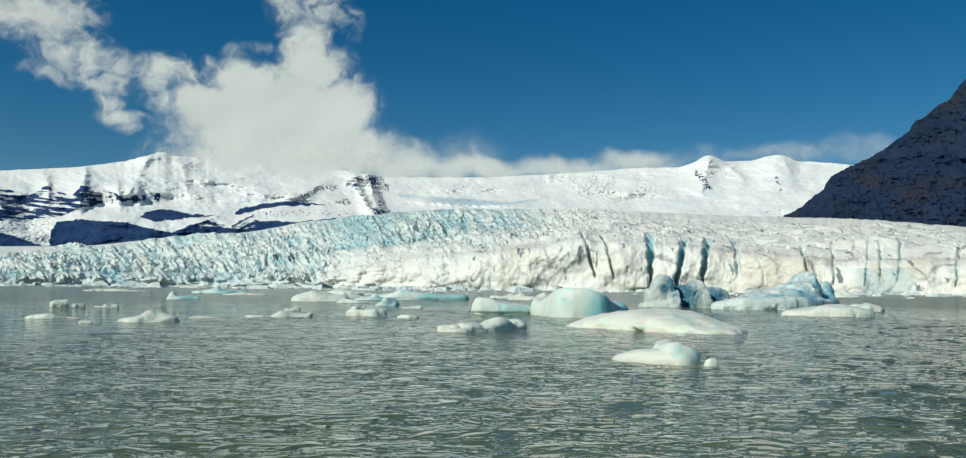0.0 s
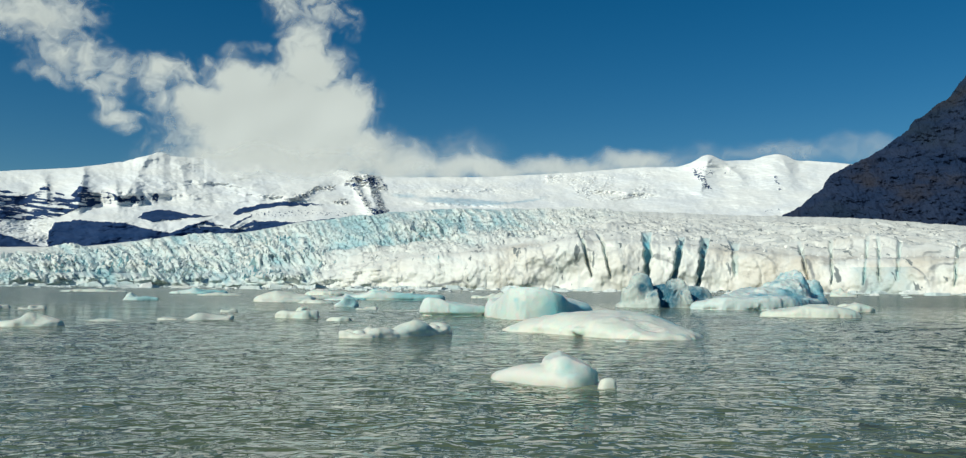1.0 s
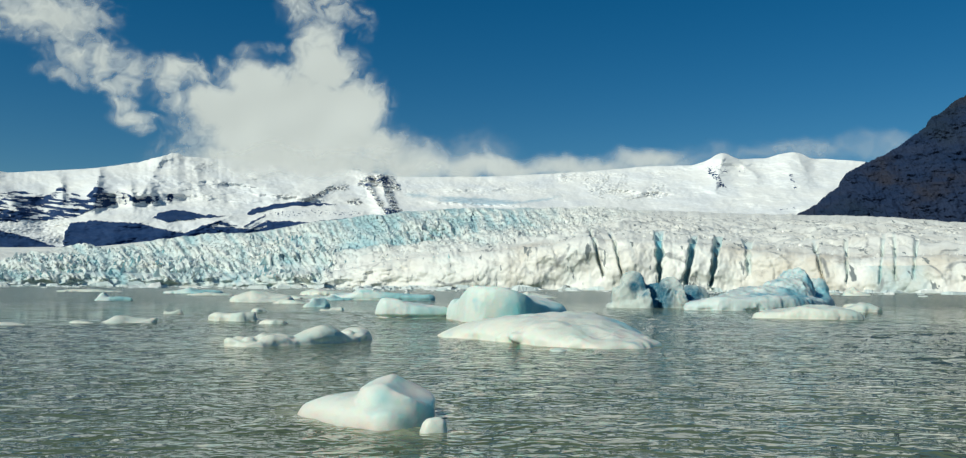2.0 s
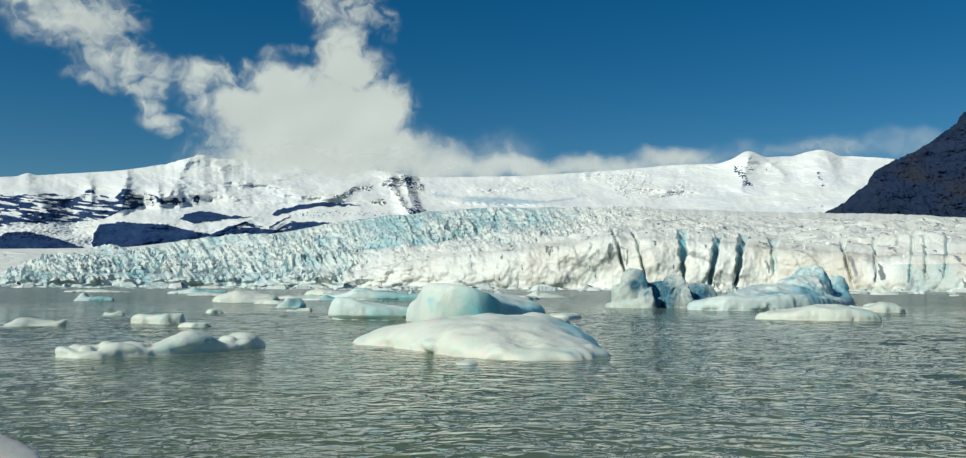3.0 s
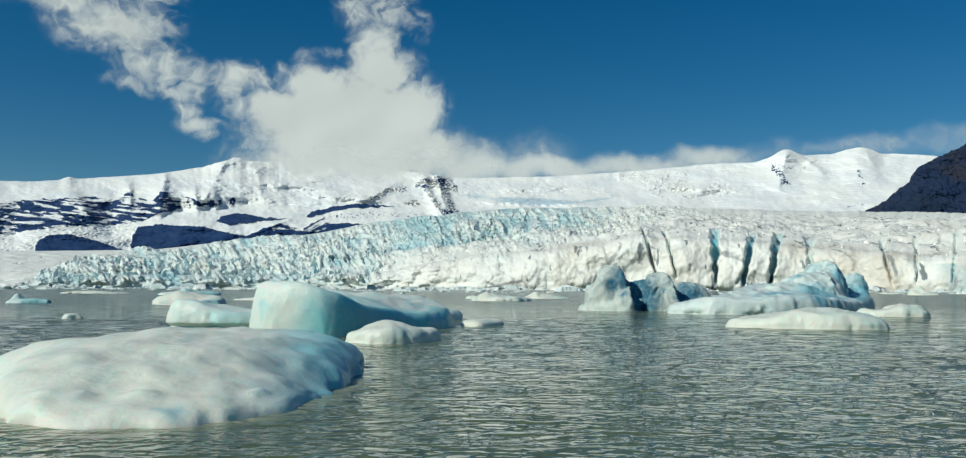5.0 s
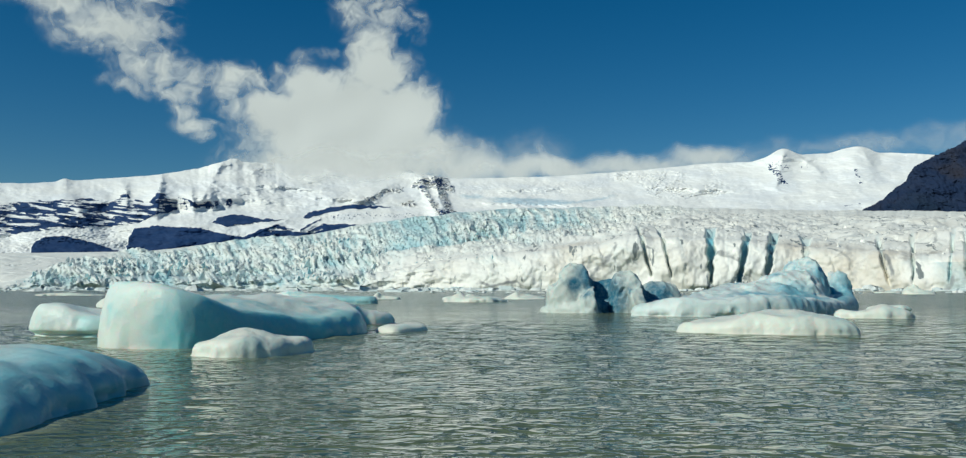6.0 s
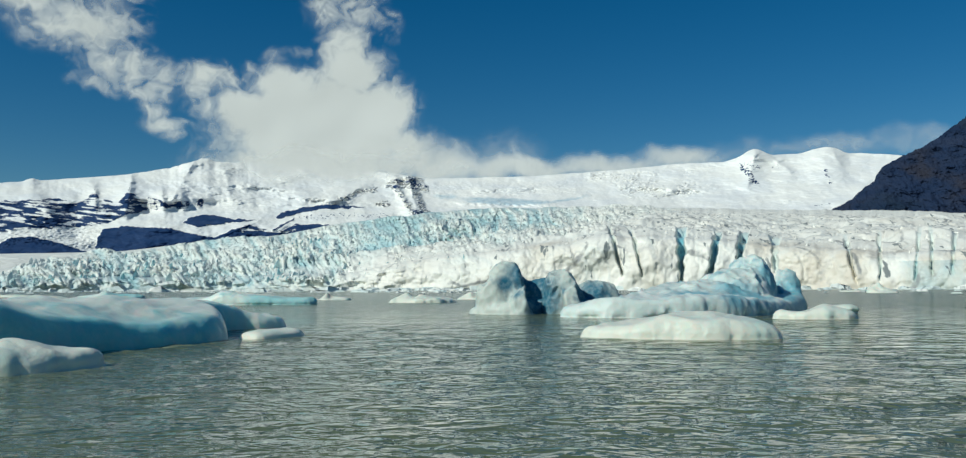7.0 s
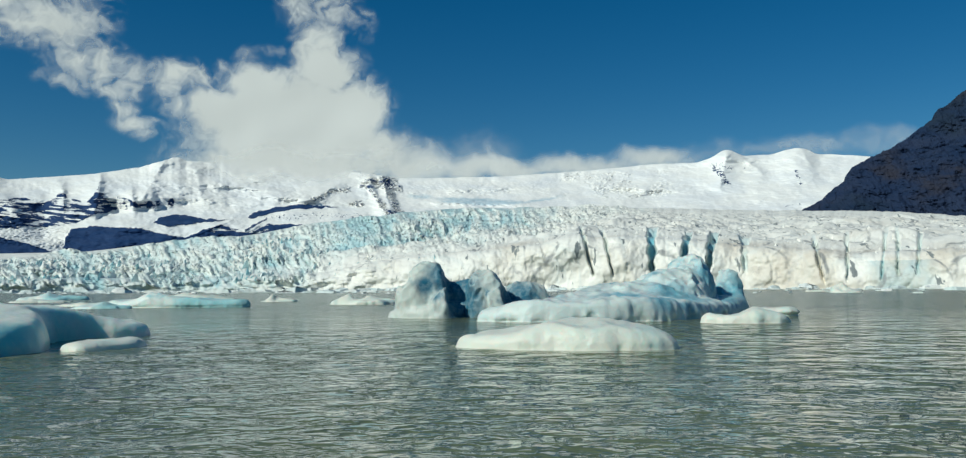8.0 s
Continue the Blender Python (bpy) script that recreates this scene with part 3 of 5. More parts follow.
def mountains():
    az1 = np.concatenate([np.linspace(-60, -38, 50), np.linspace(-37.9, 33, 1120), np.linspace(33.3, 60, 50)])
    n = 280
    s1 = np.concatenate([np.linspace(0, 1, n), 1 + np.linspace(0.1, 1, 14)])
    az, s = np.meshgrid(az1, s1)
    base = along(az, CREST) - 16
    top = sum(along(az + d, SKYLINE) for d in (-0.2, -0.1, 0, 0.1, 0.2)) / 5 + 0.8 * fbm(az * 0.9, 0 * az, 0 * az + 3, 5, 0.55)
    top = top + 3.0 * np.exp(-((az + 31.6) / 0.35) ** 2) + 1.5 * smooth(-25, -23, az) * (1 - smooth(-19, -17, az)) * fbm(az * 2.5, 0 * az, 0 * az + 8, 3)
    f = np.clip(s, 0, 1)
    ease = along(az, [(-60, 92), (-35, 109), (-28, 122), (-22, 138), (-14, 138), (-7, 131), (0, 132), (10, 139), (20, 143), (32, 130), (60, 110)])
    el = base + (ease - base) * f + (top - ease) * f ** 3
    w = fbm(az * 2.0, el * 0.22, 0 * az, 4, 0.6)
    e2, a2 = el + 2.2 * w, az + 0.16 * fbm(az * 2.2, el * 0.2, 0 * az + 40, 3)
    strata = fbm(az * 0.7, el * 0.25 + az * 0.30, 0 * az + 5, 5, 0.68)
    dots = fbm(az * 6.0 + el * 0.16, el * 0.50, 0 * az + 15, 4, 0.6)
    chutes = fbm(az * 3.2 + el * 0.03, el * 0.11, 0 * az + 33, 4, 0.6)
    # the ledged cliff under the western snowfield
    high = along(az, [(-45, 82), (-35.2, 87), (-33.9, 92), (-31.9, 94), (-30.2, 98), (-29.1, 94), (-28.5, 99), (-28.1, 110), (-27.8, 100), (-26.8, 95), (-26.35, 104), (-26.1, 114),
                      (-25.7, 104), (-24.8, 104), (-24, 99), (-22.1, 100), (-21.6, 104)])
    low = along(az, [(-45, 44), (-35.1, 54), (-33.2, 60), (-32.2, 63), (-29.8, 66), (-27.3, 72), (-26.1, 84), (-24.7, 88), (-21.7, 92)])
    deep = np.clip((e2 - low) / (high - low + 1), 0, 1)
    upper = smooth(-1.5, 1.0, e2 - low) * smooth(-1.5, 1.0, high - e2) * (1 - smooth(-21.8, -21.5, a2))
    streaky = 0.74 - 0.20 * deep + 1.05 * strata + 0.12 * dots
    upper = upper * np.clip(np.where(az < -25.0, streaky, 0.50 + 0.55 * chutes + 0.4 * strata), 0, 1)
    cliff1 = inside(e2, a2, [(-40, 0), (-20, 0)], [(-33.3, 30), (-33.2, 46), (-32.6, 54.5), (-31.5, 56), (-30.1, 51), (-28.8, 43), (-28.2, 40)], 0.7)
    cliff2 = inside(e2, a2, [(-40, 0), (0, 0)], [(-28.0, 30), (-27.92, 47), (-27.8, 58), (-27.5, 65.5), (-26.5, 69.5), (-25.2, 69), (-23.5, 68.5), (-22.8, 65), (-21.6, 60),
                                                (-20.8, 59.5), (-19.7, 69), (-18.7, 74), (-17.7, 69), (-16.9, 65.5), (-15.6, 76.5), (-15, 75.5), (-13.2, 75.5), (-10.4, 81), (-9.9, 60)], 0.7)
    cliff2 = cliff2 * (1 - 0.8 * smooth(0.16, 0.3, strata) * smooth(-20.5, -18.5, az) * (1 - smooth(-15.5, -14.5, az)) * smooth(58, 66, e2))
    band = inside(e2, a2, [(-22.9, 75), (-22.0, 71), (-20.9, 73.5), (-19.7, 76.6), (-18.0, 80)], [(-22.9, 75), (-22.2, 83), (-21.1, 85), (-19.7, 81), (-18.0, 80)], 0.6) * (a2 > -22.9) * (a2 < -18)
    band2 = inside(e2, a2, [(-17, 83), (-16.7, 82), (-15.7, 87.5), (-14.4, 93), (-11.3, 96)], [(-17, 83), (-16.7, 89.5), (-16.1, 91), (-15, 96.7), (-13.6, 99.5), (-11.3, 97)], 0.6) * (a2 > -17) * (a2 < -11.2)
    link = (1 - smooth(0.7, 1.4, np.abs(e2 - along(az, [(-17.2, 68), (-15.8, 82)])))) * (az > -17.2) * (az < -15.8) * 0.8
    band3 = smooth(0.12, 0.35, dots) * 0.8 * inside(e2, a2, [(-16, 80), (-9.5, 84)], [(-16, 86), (-13, 91), (-9.5, 91)], 2) * (a2 > -16) * (a2 < -9.5)
    speck = np.clip(0.36 + 0.9 * dots + 0.5 * strata, 0, 0.85)
    nun = inside(e2, a2, [(-9.8, 121), (-8.4, 120), (-7.0, 117)], [(-9.8, 124), (-9.2, 132), (-7.9, 136), (-7.4, 133), (-7.0, 124)], 1.2) * (a2 > -9.8) * (a2 < -6.9)
    spine = 1 - smooth(0.10, 0.34, np.abs(a2 - along(el, [(86, -7.5), (97, -8.1), (108, -8.6), (120, -9.0)])))
    spine = np.maximum(spine, 1 - smooth(0.12, 0.36, np.abs(a2 - along(el, [(84, -6.9), (90, -7.1), (105, -7.4), (112, -7.65), (131, -7.95)]))))
    spine = spine * smooth(82, 86, el) * (1 - smooth(130, 134, el))
    foot = (1 - smooth(0.5, 1.0, np.hypot((a2 + 7.4) / 0.95, (e2 - 90) / 5))) * 0.55
    arm = (1 - smooth(1.5, 4.0, np.abs(e2 - along(az, [(-13, 106), (-12.4, 107), (-11.6, 116), (-10.6, 118)])))) * (az > -13) * (az < -10.4) * smooth(0.05, 0.3, dots)
    arm = arm + (1 - smooth(0.5, 1.0, np.hypot((a2 + 9.9) / 0.7, (e2 - 101) / 4))) * smooth(0.0, 0.3, dots)
    nun = np.clip(nun * (speck - 0.08) + spine * (speck - 0.03) + foot * (0.45 + dots) + 0.7 * arm, 0, 1)
    peak = (1 - smooth(0.14, 0.42, np.abs(a2 - along(el, [(116, 15.1), (129, 14.7), (141, 14.1)])))) * smooth(114, 119, e2) * (1 - smooth(140, 146, e2)) * np.clip(0.46 + 1.3 * dots, 0, 1)
    peak = peak + (1 - smooth(0.5, 1.0, np.hypot((a2 - 14.8) / 0.8, (e2 - 138) / 10))) * smooth(0.1, 0.35, dots) * 0.7
    peak = peak + (1 - smooth(0.5, 1.0, np.hypot((a2 - 16.4) / 0.5, (e2 - 136.5) / 2.5))) * speck
    crackr = (1 - smooth(0.06, 0.2, np.abs(a2 - 19.4 - (el - 124) * -0.017))) * (el > 114) * (el < 131) * (speck + 0.05)
    toe = (1 - smooth(0.5, 1.0, np.hypot((a2 - 19.3) / 1.1, (e2 - 92 - 1.5 * (az - 19.3)) / 2.6))) * speck
    ridge2 = (1 - smooth(0.5, 1.0, np.hypot((a2 + 19.9) / 0.9, (e2 - 134) / 11))) * smooth(0.12, 0.4, dots) * 0.7
    rock = np.clip(upper + cliff1 + cliff2 + band + band2 + link + band3 + nun + peak + crackr + toe + ridge2, 0, 1)
    # rock stands steep, snow lies back
    steep = np.clip(upper + cliff1 + cliff2 + 0.5 * nun, 0, 1)
    pad = 18
    sums = np.cumsum(np.pad(steep, ((0, 0), (pad + 1, pad)), mode="edge"), 1)
    steep = (sums[:, 2 * pad + 1:] - sums[:, :-2 * pad - 1]) / (2 * pad + 1)
    rate = 1.0 / (1 + 1.5 * steep)
    run = np.cumsum(rate, 0)
    run = np.clip((run - run[0]) / (run[n - 1] - run[0]), 0, 1)
    r = 1950 + 1330 * smooth(0, 0.10, f) + 970 * run
    crests = np.zeros_like(r)
    for a0, e0, a1, e1, tall, wide in ((-22.3, 146, -23.6, 98, 80, 0.7), (-20.6, 148, -20.0, 112, 50, 0.6), (-26.0, 126, -26.2, 84, 120, 0.42), (-28.1, 112, -28.0, 92, 80, 0.25),
                                       (-31.2, 100, -30.2, 74, 60, 0.5), (-24.2, 112, -24.0, 90, 70, 0.3), (-23.0, 108, -22.8, 92, 60, 0.25), (-8.3, 137, -7.5, 84, 150, 0.55), (-9.1, 134, -8.2, 92, 70, 0.3),
                                       (-11.5, 120, -13.5, 100, 60, 0.8), (-18.0, 80, -20.2, 62, 25, 0.4), (-15.6, 84, -17.0, 66, 20, 0.35), (15.1, 158, 14.6, 118, 80, 0.7), (15.5, 156, 17.2, 130, 50, 0.5), (19.5, 156, 20.4, 128, 40, 0.8)):
        q = np.clip((e0 - el) / (e0 - e1), 0, 1)
        off = az - (a0 + (a1 - a0) * q) - 0.12 * w
        off = np.where(off < 0, -off / 2.2, off * 1.3)        # gentle on the weather side, steep in the lee
        crests = crests + tall * np.exp(-np.sqrt(off ** 2 + 0.002) / wide) * smooth(-10, 6, e0 - el) * smooth(-14, 6, el - e1)
    lump = fbm(az * 0.35, el * 0.05, 0 * az + 2, 5)
    fold = fbm(az * 1.1, el * 0.16, 0 * az + 9, 5, 0.6)
    wild = 1 - smooth(-18, -11, az)
    alps = smooth(-27, -25, az) * (1 - smooth(-17, -14.5, az)) * smooth(94, 104, el) * (1 - 0.85 * smooth(118, 132, el))
    ice = smooth(3.2, 4.6, az) * (1 - smooth(10, 13, az)) * smooth(100, 108, el) * (1 - smooth(134, 142, el)) * smooth(-0.25, 0.05, fbm(az * 0.5, el * 0.06, 0 * az + 22, 3))
    ice = np.maximum(ice, 0.5 * inside(el, az, [(-6, 108), (3, 110)], [(-6, 126), (3, 128)], 4) * (az > -6.5) * (az < 3.5))
    fall = inside(el, az, [(-34, 34), (-32, 50), (-28, 42)], [(-36, 52), (-33, 59), (-28, 71)], 2) * (az > -36) * (az < -27.6)
    relief = 60 * lump + (9 * wild + 5) * ridged(az * 0.42 + el * 0.006, el * 0.022, 0 * az + 4, 4) * (1 - 0.6 * rock) + (3 + 3 * wild) * fold * (1 - 0.7 * rock)
    relief = relief - alps * (18 * ridged(az * 0.5 + el * 0.045, el * 0.05 - az * 0.2, 0 * az + 44, 4) + 6 * ridged(az * 1.4 + el * 0.09, el * 0.11, 0 * az + 48, 3))
    relief = relief + 17 * ice * fbm(az * 6, el * 0.9, 0 * az, 4, 0.6) + 16 * fall * fbm(az * 5, el * 0.8, 0 * az + 2, 4, 0.6) - 60 * np.clip(nun * 1.3, 0, 0.5) - crests + 24 * upper * strata
    for a0, a1, e0, e1, tall in ((-6.0, 3.0, 105, 100, 40), (-17.0, -12.0, 110, 104, 60), (6.0, 13.0, 121, 112, 40), (-4.0, 1.0, 118, 121, 50), (-20.0, -14.0, 122, 113, 50)):
        q = e2 - (e0 + (e1 - e0) * (az - a0) / (a1 - a0))
        relief = relief - tall * np.exp(-(q / 3.5) ** 2) * smooth(a0 - 1, a0 + 2, az) * (1 - smooth(a1 - 2, a1 + 1, az))
    relief = relief + 14 * np.clip(nun + peak + upper * 0.5, 0, 1) * dots
    r = r + relief * smooth(0, 0.08, f)
    lag = 9.0 * np.arange(n)[:, None]
    r[:n] = np.maximum.accumulate(r[:n] + lag, 0) - lag      # slopes hang over but little
    r = np.where(s > 1, r[n - 1] + 350 * (s - 1), r)
    z = EYE + r * el * 1e-3
    z = np.where(s > 1, z - 330 * (s - 1), z)
    # bluish shade on the high snowfield, painted into the snow colour
    snow_shade = inside(e2, az, [(-4.5, 104), (-1.5, 99), (1.5, 101), (4.2, 109)], [(-4.5, 109), (-1.5, 108), (1.5, 103.5), (4.2, 110)], 1.6) * smooth(-5, -3.6, az) * (1 - smooth(3.4, 4.6, az))
    snow_shade = snow_shade + 0.7 * inside(e2, az, [(-6.4, 108), (-4.8, 107)], [(-6.4, 113), (-4.8, 112)], 1.4) * (1 - smooth(-5.2, -4.6, az)) * smooth(-6.8, -6.0, az)
    v = place(az, r, z).reshape(-1, 3)
    ob = new("snow_mountains", raw_mesh("snow_mountains", v, grid_quads(len(s1), len(az1)), MOUNTAIN, {"rock": rock, "snow_shade": np.clip(snow_shade, 0, 1)}))
    tagged(ob, "snow-covered mountain range with bare dark rock bands and peaks", "mountains", kind="structure")


mountains()


def dark_mountain():
    az1 = np.concatenate([np.linspace(17.5, 34, 520), np.linspace(34.1, 60, 120)])
    n = 240
    s1 = np.concatenate([np.linspace(0, 1, n), 1 + np.linspace(0.05, 1, 20)])
    az, s = np.meshgrid(az1, s1)
    ridge = [(17.2, 50), (18.7, 76), (19.3, 82.5), (20.0, 88.5), (20.8, 96), (21.4, 106), (21.9, 113), (22.1, 114.5), (22.25, 121), (22.6, 129.5), (23.7, 140), (24.3, 144), (25.2, 151.5), (26.2, 163.5),
             (27.1, 175), (27.25, 181), (27.5, 186), (28.0, 189.5), (28.7, 200), (29.4, 207), (30.3, 229), (33, 268), (37, 320), (42, 345), (60, 300)]
    top = along(az, ridge) + 1.9 * fbm(az * 2.4, 0 * az, 0 * az + 3, 5, 0.65)
    f = np.clip(s, 0, 1)
    el = 40 + (top - 40) * f
    r = 2090 + 240 * f + 9 * (az - 20)
    gully = ridged(az * 0.9 + el * 0.02, el * 0.012, 0 * az, 5)
    shelf = fbm(az * 0.35, el * 0.05 + az * 0.45, 0 * az + 7, 5, 0.6)
    beds = fbm(az * 0.5, el * 0.16 - az * 0.25, 0 * az + 21, 5, 0.62)
    spur = ridged(az * 0.32 - el * 0.012, el * 0.008, 0 * az + 14, 4)
    r = r + (10 * gully + 16 * shelf + 10 * spur + 7 * beds + 16 * fbm(az * 1.4, el * 0.10 + az * 0.8, 0 * az + 3, 4, 0.6)) * smooth(0, 0.1, f) * (1 - 0.4 * smooth(0.8, 1, f))
    z = EYE + r * el * 1e-3
    z = np.where(s > 1, z * (1 - 0.98 * (s - 1)), z)
    r = np.where(s > 1, r + 700 * (s - 1), r)
    v = place(az, r, z).reshape(-1, 3)
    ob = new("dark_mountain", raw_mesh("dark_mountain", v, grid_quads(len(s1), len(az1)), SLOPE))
    tagged(ob, "dark bare basalt mountainside beside the glacier", "mountain", kind="structure")


dark_mountain()


def cloud(name, label, puffs, relief, far, wisp, fine):
    """A bank of cloud: puffs are (azimuth, height, half width, half height, weight) in degrees and thousandths. fine: step of its mesh in degrees."""
    p = np.array(puffs)
    lo, hi = (p[:, 0] - 1.6 * p[:, 2]).min(), (p[:, 0] + 1.6 * p[:, 2]).max()
    eb, et = (p[:, 1] - 1.7 * p[:, 3]).min(), (p[:, 1] + 1.7 * p[:, 3]).max()
    nx, ny = int((hi - lo) / fine), int((et - eb) / (fine * 17.5))
    az, el = np.meshgrid(np.linspace(lo, hi, nx), np.linspace(eb, et, ny))
    u, v = az * 0.36, el * 0.0206
    w, w2 = fbm(u, v, 0 * az + 2, 3, 0.5), fbm(u, v, 0 * az + 12, 3, 0.5)
    # torn edges: noise carried along by a slower swirl
    c1, c2 = fbm(u * 1.6 + w, v * 1.6 + w2, 0 * az + 22, 3, 0.5), fbm(u * 1.6 + w2, v * 1.6 - w, 0 * az + 32, 3, 0.5)
    a2, e2 = az + 0.8 * w + 0.3 * c1, el + 14 * w2 + 5 * c2
    d = np.zeros_like(az)
    for a, e, ra, re, k in puffs:
        q = np.hypot((a2 - a) / ra, (e2 - e) / re)
        d = np.maximum(d, k * (1 - smooth(0.1, 1.55, q))) + 0.2 * k * (1 - smooth(0.0, 1.3, q))
    tear = fbm(u * 2.6 + 1.5 * c1, v * 2.6 + 1.5 * c2, 0 * az + 52, 5, 0.50)
    d = d - 0.08 + wisp * tear * smooth(0.0, 0.4, d) * (1 - 0.9 * smooth(0.75, 1.3, d))
    puff = fbm(az * 0.20, el * 0.012, 0 * az + 5, 2, 0.5)
    r = far / np.cos(np.radians(az + 8)) - relief * puff
    vert = place(az, r, EYE + r * el * 1e-3).reshape(-1, 3)
    quads = grid_quads(ny, nx)
    quads = quads[(d.ravel()[quads] > -0.06).any(1)]
    used, quads = np.unique(quads, return_inverse=True)
    quads = quads.reshape(-1, 4)
    ob = new(name, raw_mesh(name, vert[used], quads, CLOUD, {"thickness": d.ravel()[used], "wisp": np.full(len(used), 0.35 * wisp)}))
    tagged(ob, label, "cloud", kind="structure")


cloud("cumulus_cloud", "white cumulus cloud with wispy plumes above the snowy mountains",
      [(-14.0, 190, 5.6, 66, 1.6), (-16.4, 240, 2.9, 24, 1.1), (-18.6, 206, 2.6, 30, 1.1), (-12.3, 262, 2.6, 36, 1.2), (-9.9, 212, 2.4, 40, 1.2), (-14.8, 142, 7.0, 36, 1.2), (-8.4, 172, 2.8, 26, 0.9),
       (-12.6, 298, 1.8, 26, 0.85), (-13.8, 330, 1.8, 22, 0.62), (-11.6, 330, 1.6, 22, 0.62), (-10.0, 318, 1.6, 24, 0.40), (-12.4, 350, 2.6, 20, 0.5),
       (-18.9, 256, 0.8, 14, 0.55), (-17.0, 272, 1.1, 13, 0.38), (-15.2, 282, 1.5, 10, 0.36), (-21.9, 240, 1.9, 22, 0.75), (-20.3, 238, 1.4, 17, 0.7), (-21.4, 208, 1.6, 17, 0.6), (-19.9, 192, 1.5, 20, 0.7), (-20.6, 168, 1.8, 22, 0.40),
       (-24.0, 240, 1.5, 16, 0.42), (-29.6, 290, 3.9, 32, 0.74), (-27.6, 300, 2.4, 34, 0.62), (-26.6, 247, 2.9, 22, 0.68), (-28.2, 228, 1.8, 11, 0.5), (-24.9, 224, 1.7, 15, 0.72), (-24.7, 203, 1.1, 16, 0.7),
       (-24.3, 184, 1.5, 13, 0.75), (-23.8, 170, 0.9, 10, 0.6), (-22.9, 187, 0.8, 10, 0.4), (-32.5, 318, 3.6, 24, 0.75), (-33.0, 345, 5.5, 22, 0.66), (-28.5, 338, 3.5, 20, 0.7), (-28.2, 268, 2.8, 22, 0.64), (-15.4, 178, 6.0, 46, 1.3)], 8, 4450, 0.48, 0.068)
cloud("low_cloud", "thin low bank of cloud lying along the snowy skyline",
      [(-6.5, 150, 4.0, 30, 0.85), (-1.5, 158, 3.4, 34, 0.36), (-1.0, 144, 6.0, 20, 0.85), (5.0, 143, 5.8, 17, 0.8), (10.2, 152, 3.4, 16, 0.8), (15.0, 158, 5.0, 18, 0.30),
       (19.5, 160, 4.5, 16, 0.45), (24.0, 156, 4.0, 18, 0.36)], 6, 4350, 0.2, 0.09)
cloud("mist", "thin white mist hanging on the summit snow below the cloud", [(-14.5, 146, 5.6, 24, 0.85), (-18.0, 150, 2.4, 14, 0.5), (-9.4, 146, 3.0, 15, 0.55), (-5.0, 144, 3.0, 12, 0.40)], 3, 3050, 0.12, 0.09)

# ---------------------------------------------------------------- floating ice
def polygon_distance(x, y, pts):
    """Signed distance to a closed polygon in the plane, negative inside."""
    d, sign = np.full(x.shape, 1e9), np.ones(x.shape)
    for (ax, ay), (bx, by) in zip(pts, pts[1:] + pts[:1]):
        ex, ey, wx, wy = bx - ax, by - ay, x - ax, y - ay
        q = np.clip((wx * ex + wy * ey) / (ex * ex + ey * ey), 0, 1)
        d = np.minimum(d, (wx - ex * q) ** 2 + (wy - ey * q) ** 2)
        c1, c2, c3 = y >= ay, y < by, ex * wy > ey * wx
        sign = np.where((c1 & c2 & c3) | (~c1 & ~c2 & ~c3), -sign, sign)
    return sign * np.sqrt(d)


def surface(value, x0, y0, z0, step):
    """Smooth quads on the zero level of a sampled field."""
    inside = value < 0
    n = np.array(value.shape) - 1
    pos, cnt = np.zeros((*n, 3)), np.zeros(n)
    ax = np.arange(3)
    for axis in range(3):
        a = np.take(value, np.arange(n[axis]), axis)
        b = np.take(value, np.arange(1, n[axis] + 1), axis)
        cross = (a < 0) != (b < 0)
        q = np.where(cross, a / np.where(cross, a - b, 1), 0)
        o = [k for k in ax if k != axis]
        for i in (0, 1):
            for j in (0, 1):
                sl = [slice(None)] * 3
                sl[o[0]], sl[o[1]] = slice(i, n[o[0]] + i), slice(j, n[o[1]] + j)
                c, qq = cross[tuple(sl)], q[tuple(sl)]
                cnt += c
                pos[..., axis] += qq * c
                pos[..., o[0]] += i * c
                pos[..., o[1]] += j * c
    live = cnt > 0
    index = np.full(n, -1)
    index[live] = np.arange(live.sum())
    cell = np.stack(np.nonzero(live), 1)
    verts = (cell + pos[live] / cnt[live][:, None]) * step + np.array([x0, y0, z0])
    quads = []
    for axis in range(3):
        o = [(axis + 1) % 3, (axis + 2) % 3]
        a = np.take(inside, np.arange(n[axis]), axis)
        b = np.take(inside, np.arange(1, n[axis] + 1), axis)
        e = np.stack(np.nonzero(a != b), 1)
        e = e[(e[:, o[0]] > 0) & (e[:, o[1]] > 0) & (e[:, o[0]] < n[o[0]]) & (e[:, o[1]] < n[o[1]])]
        corner = []
        for i, j in ((1, 1), (0, 1), (0, 0), (1, 0)):
            c = e.copy()
            c[:, o[0]] -= i
            c[:, o[1]] -= j
            corner.append(index[c[:, 0], c[:, 1], c[:, 2]])
        qd = np.stack(corner, 1)
        out = a[e[:, 0], e[:, 1], e[:, 2]]
        quads.append(np.where(out[:, None], qd, qd[:, ::-1]))
    return verts, np.concatenate(quads)


FOOTPRINTS = []


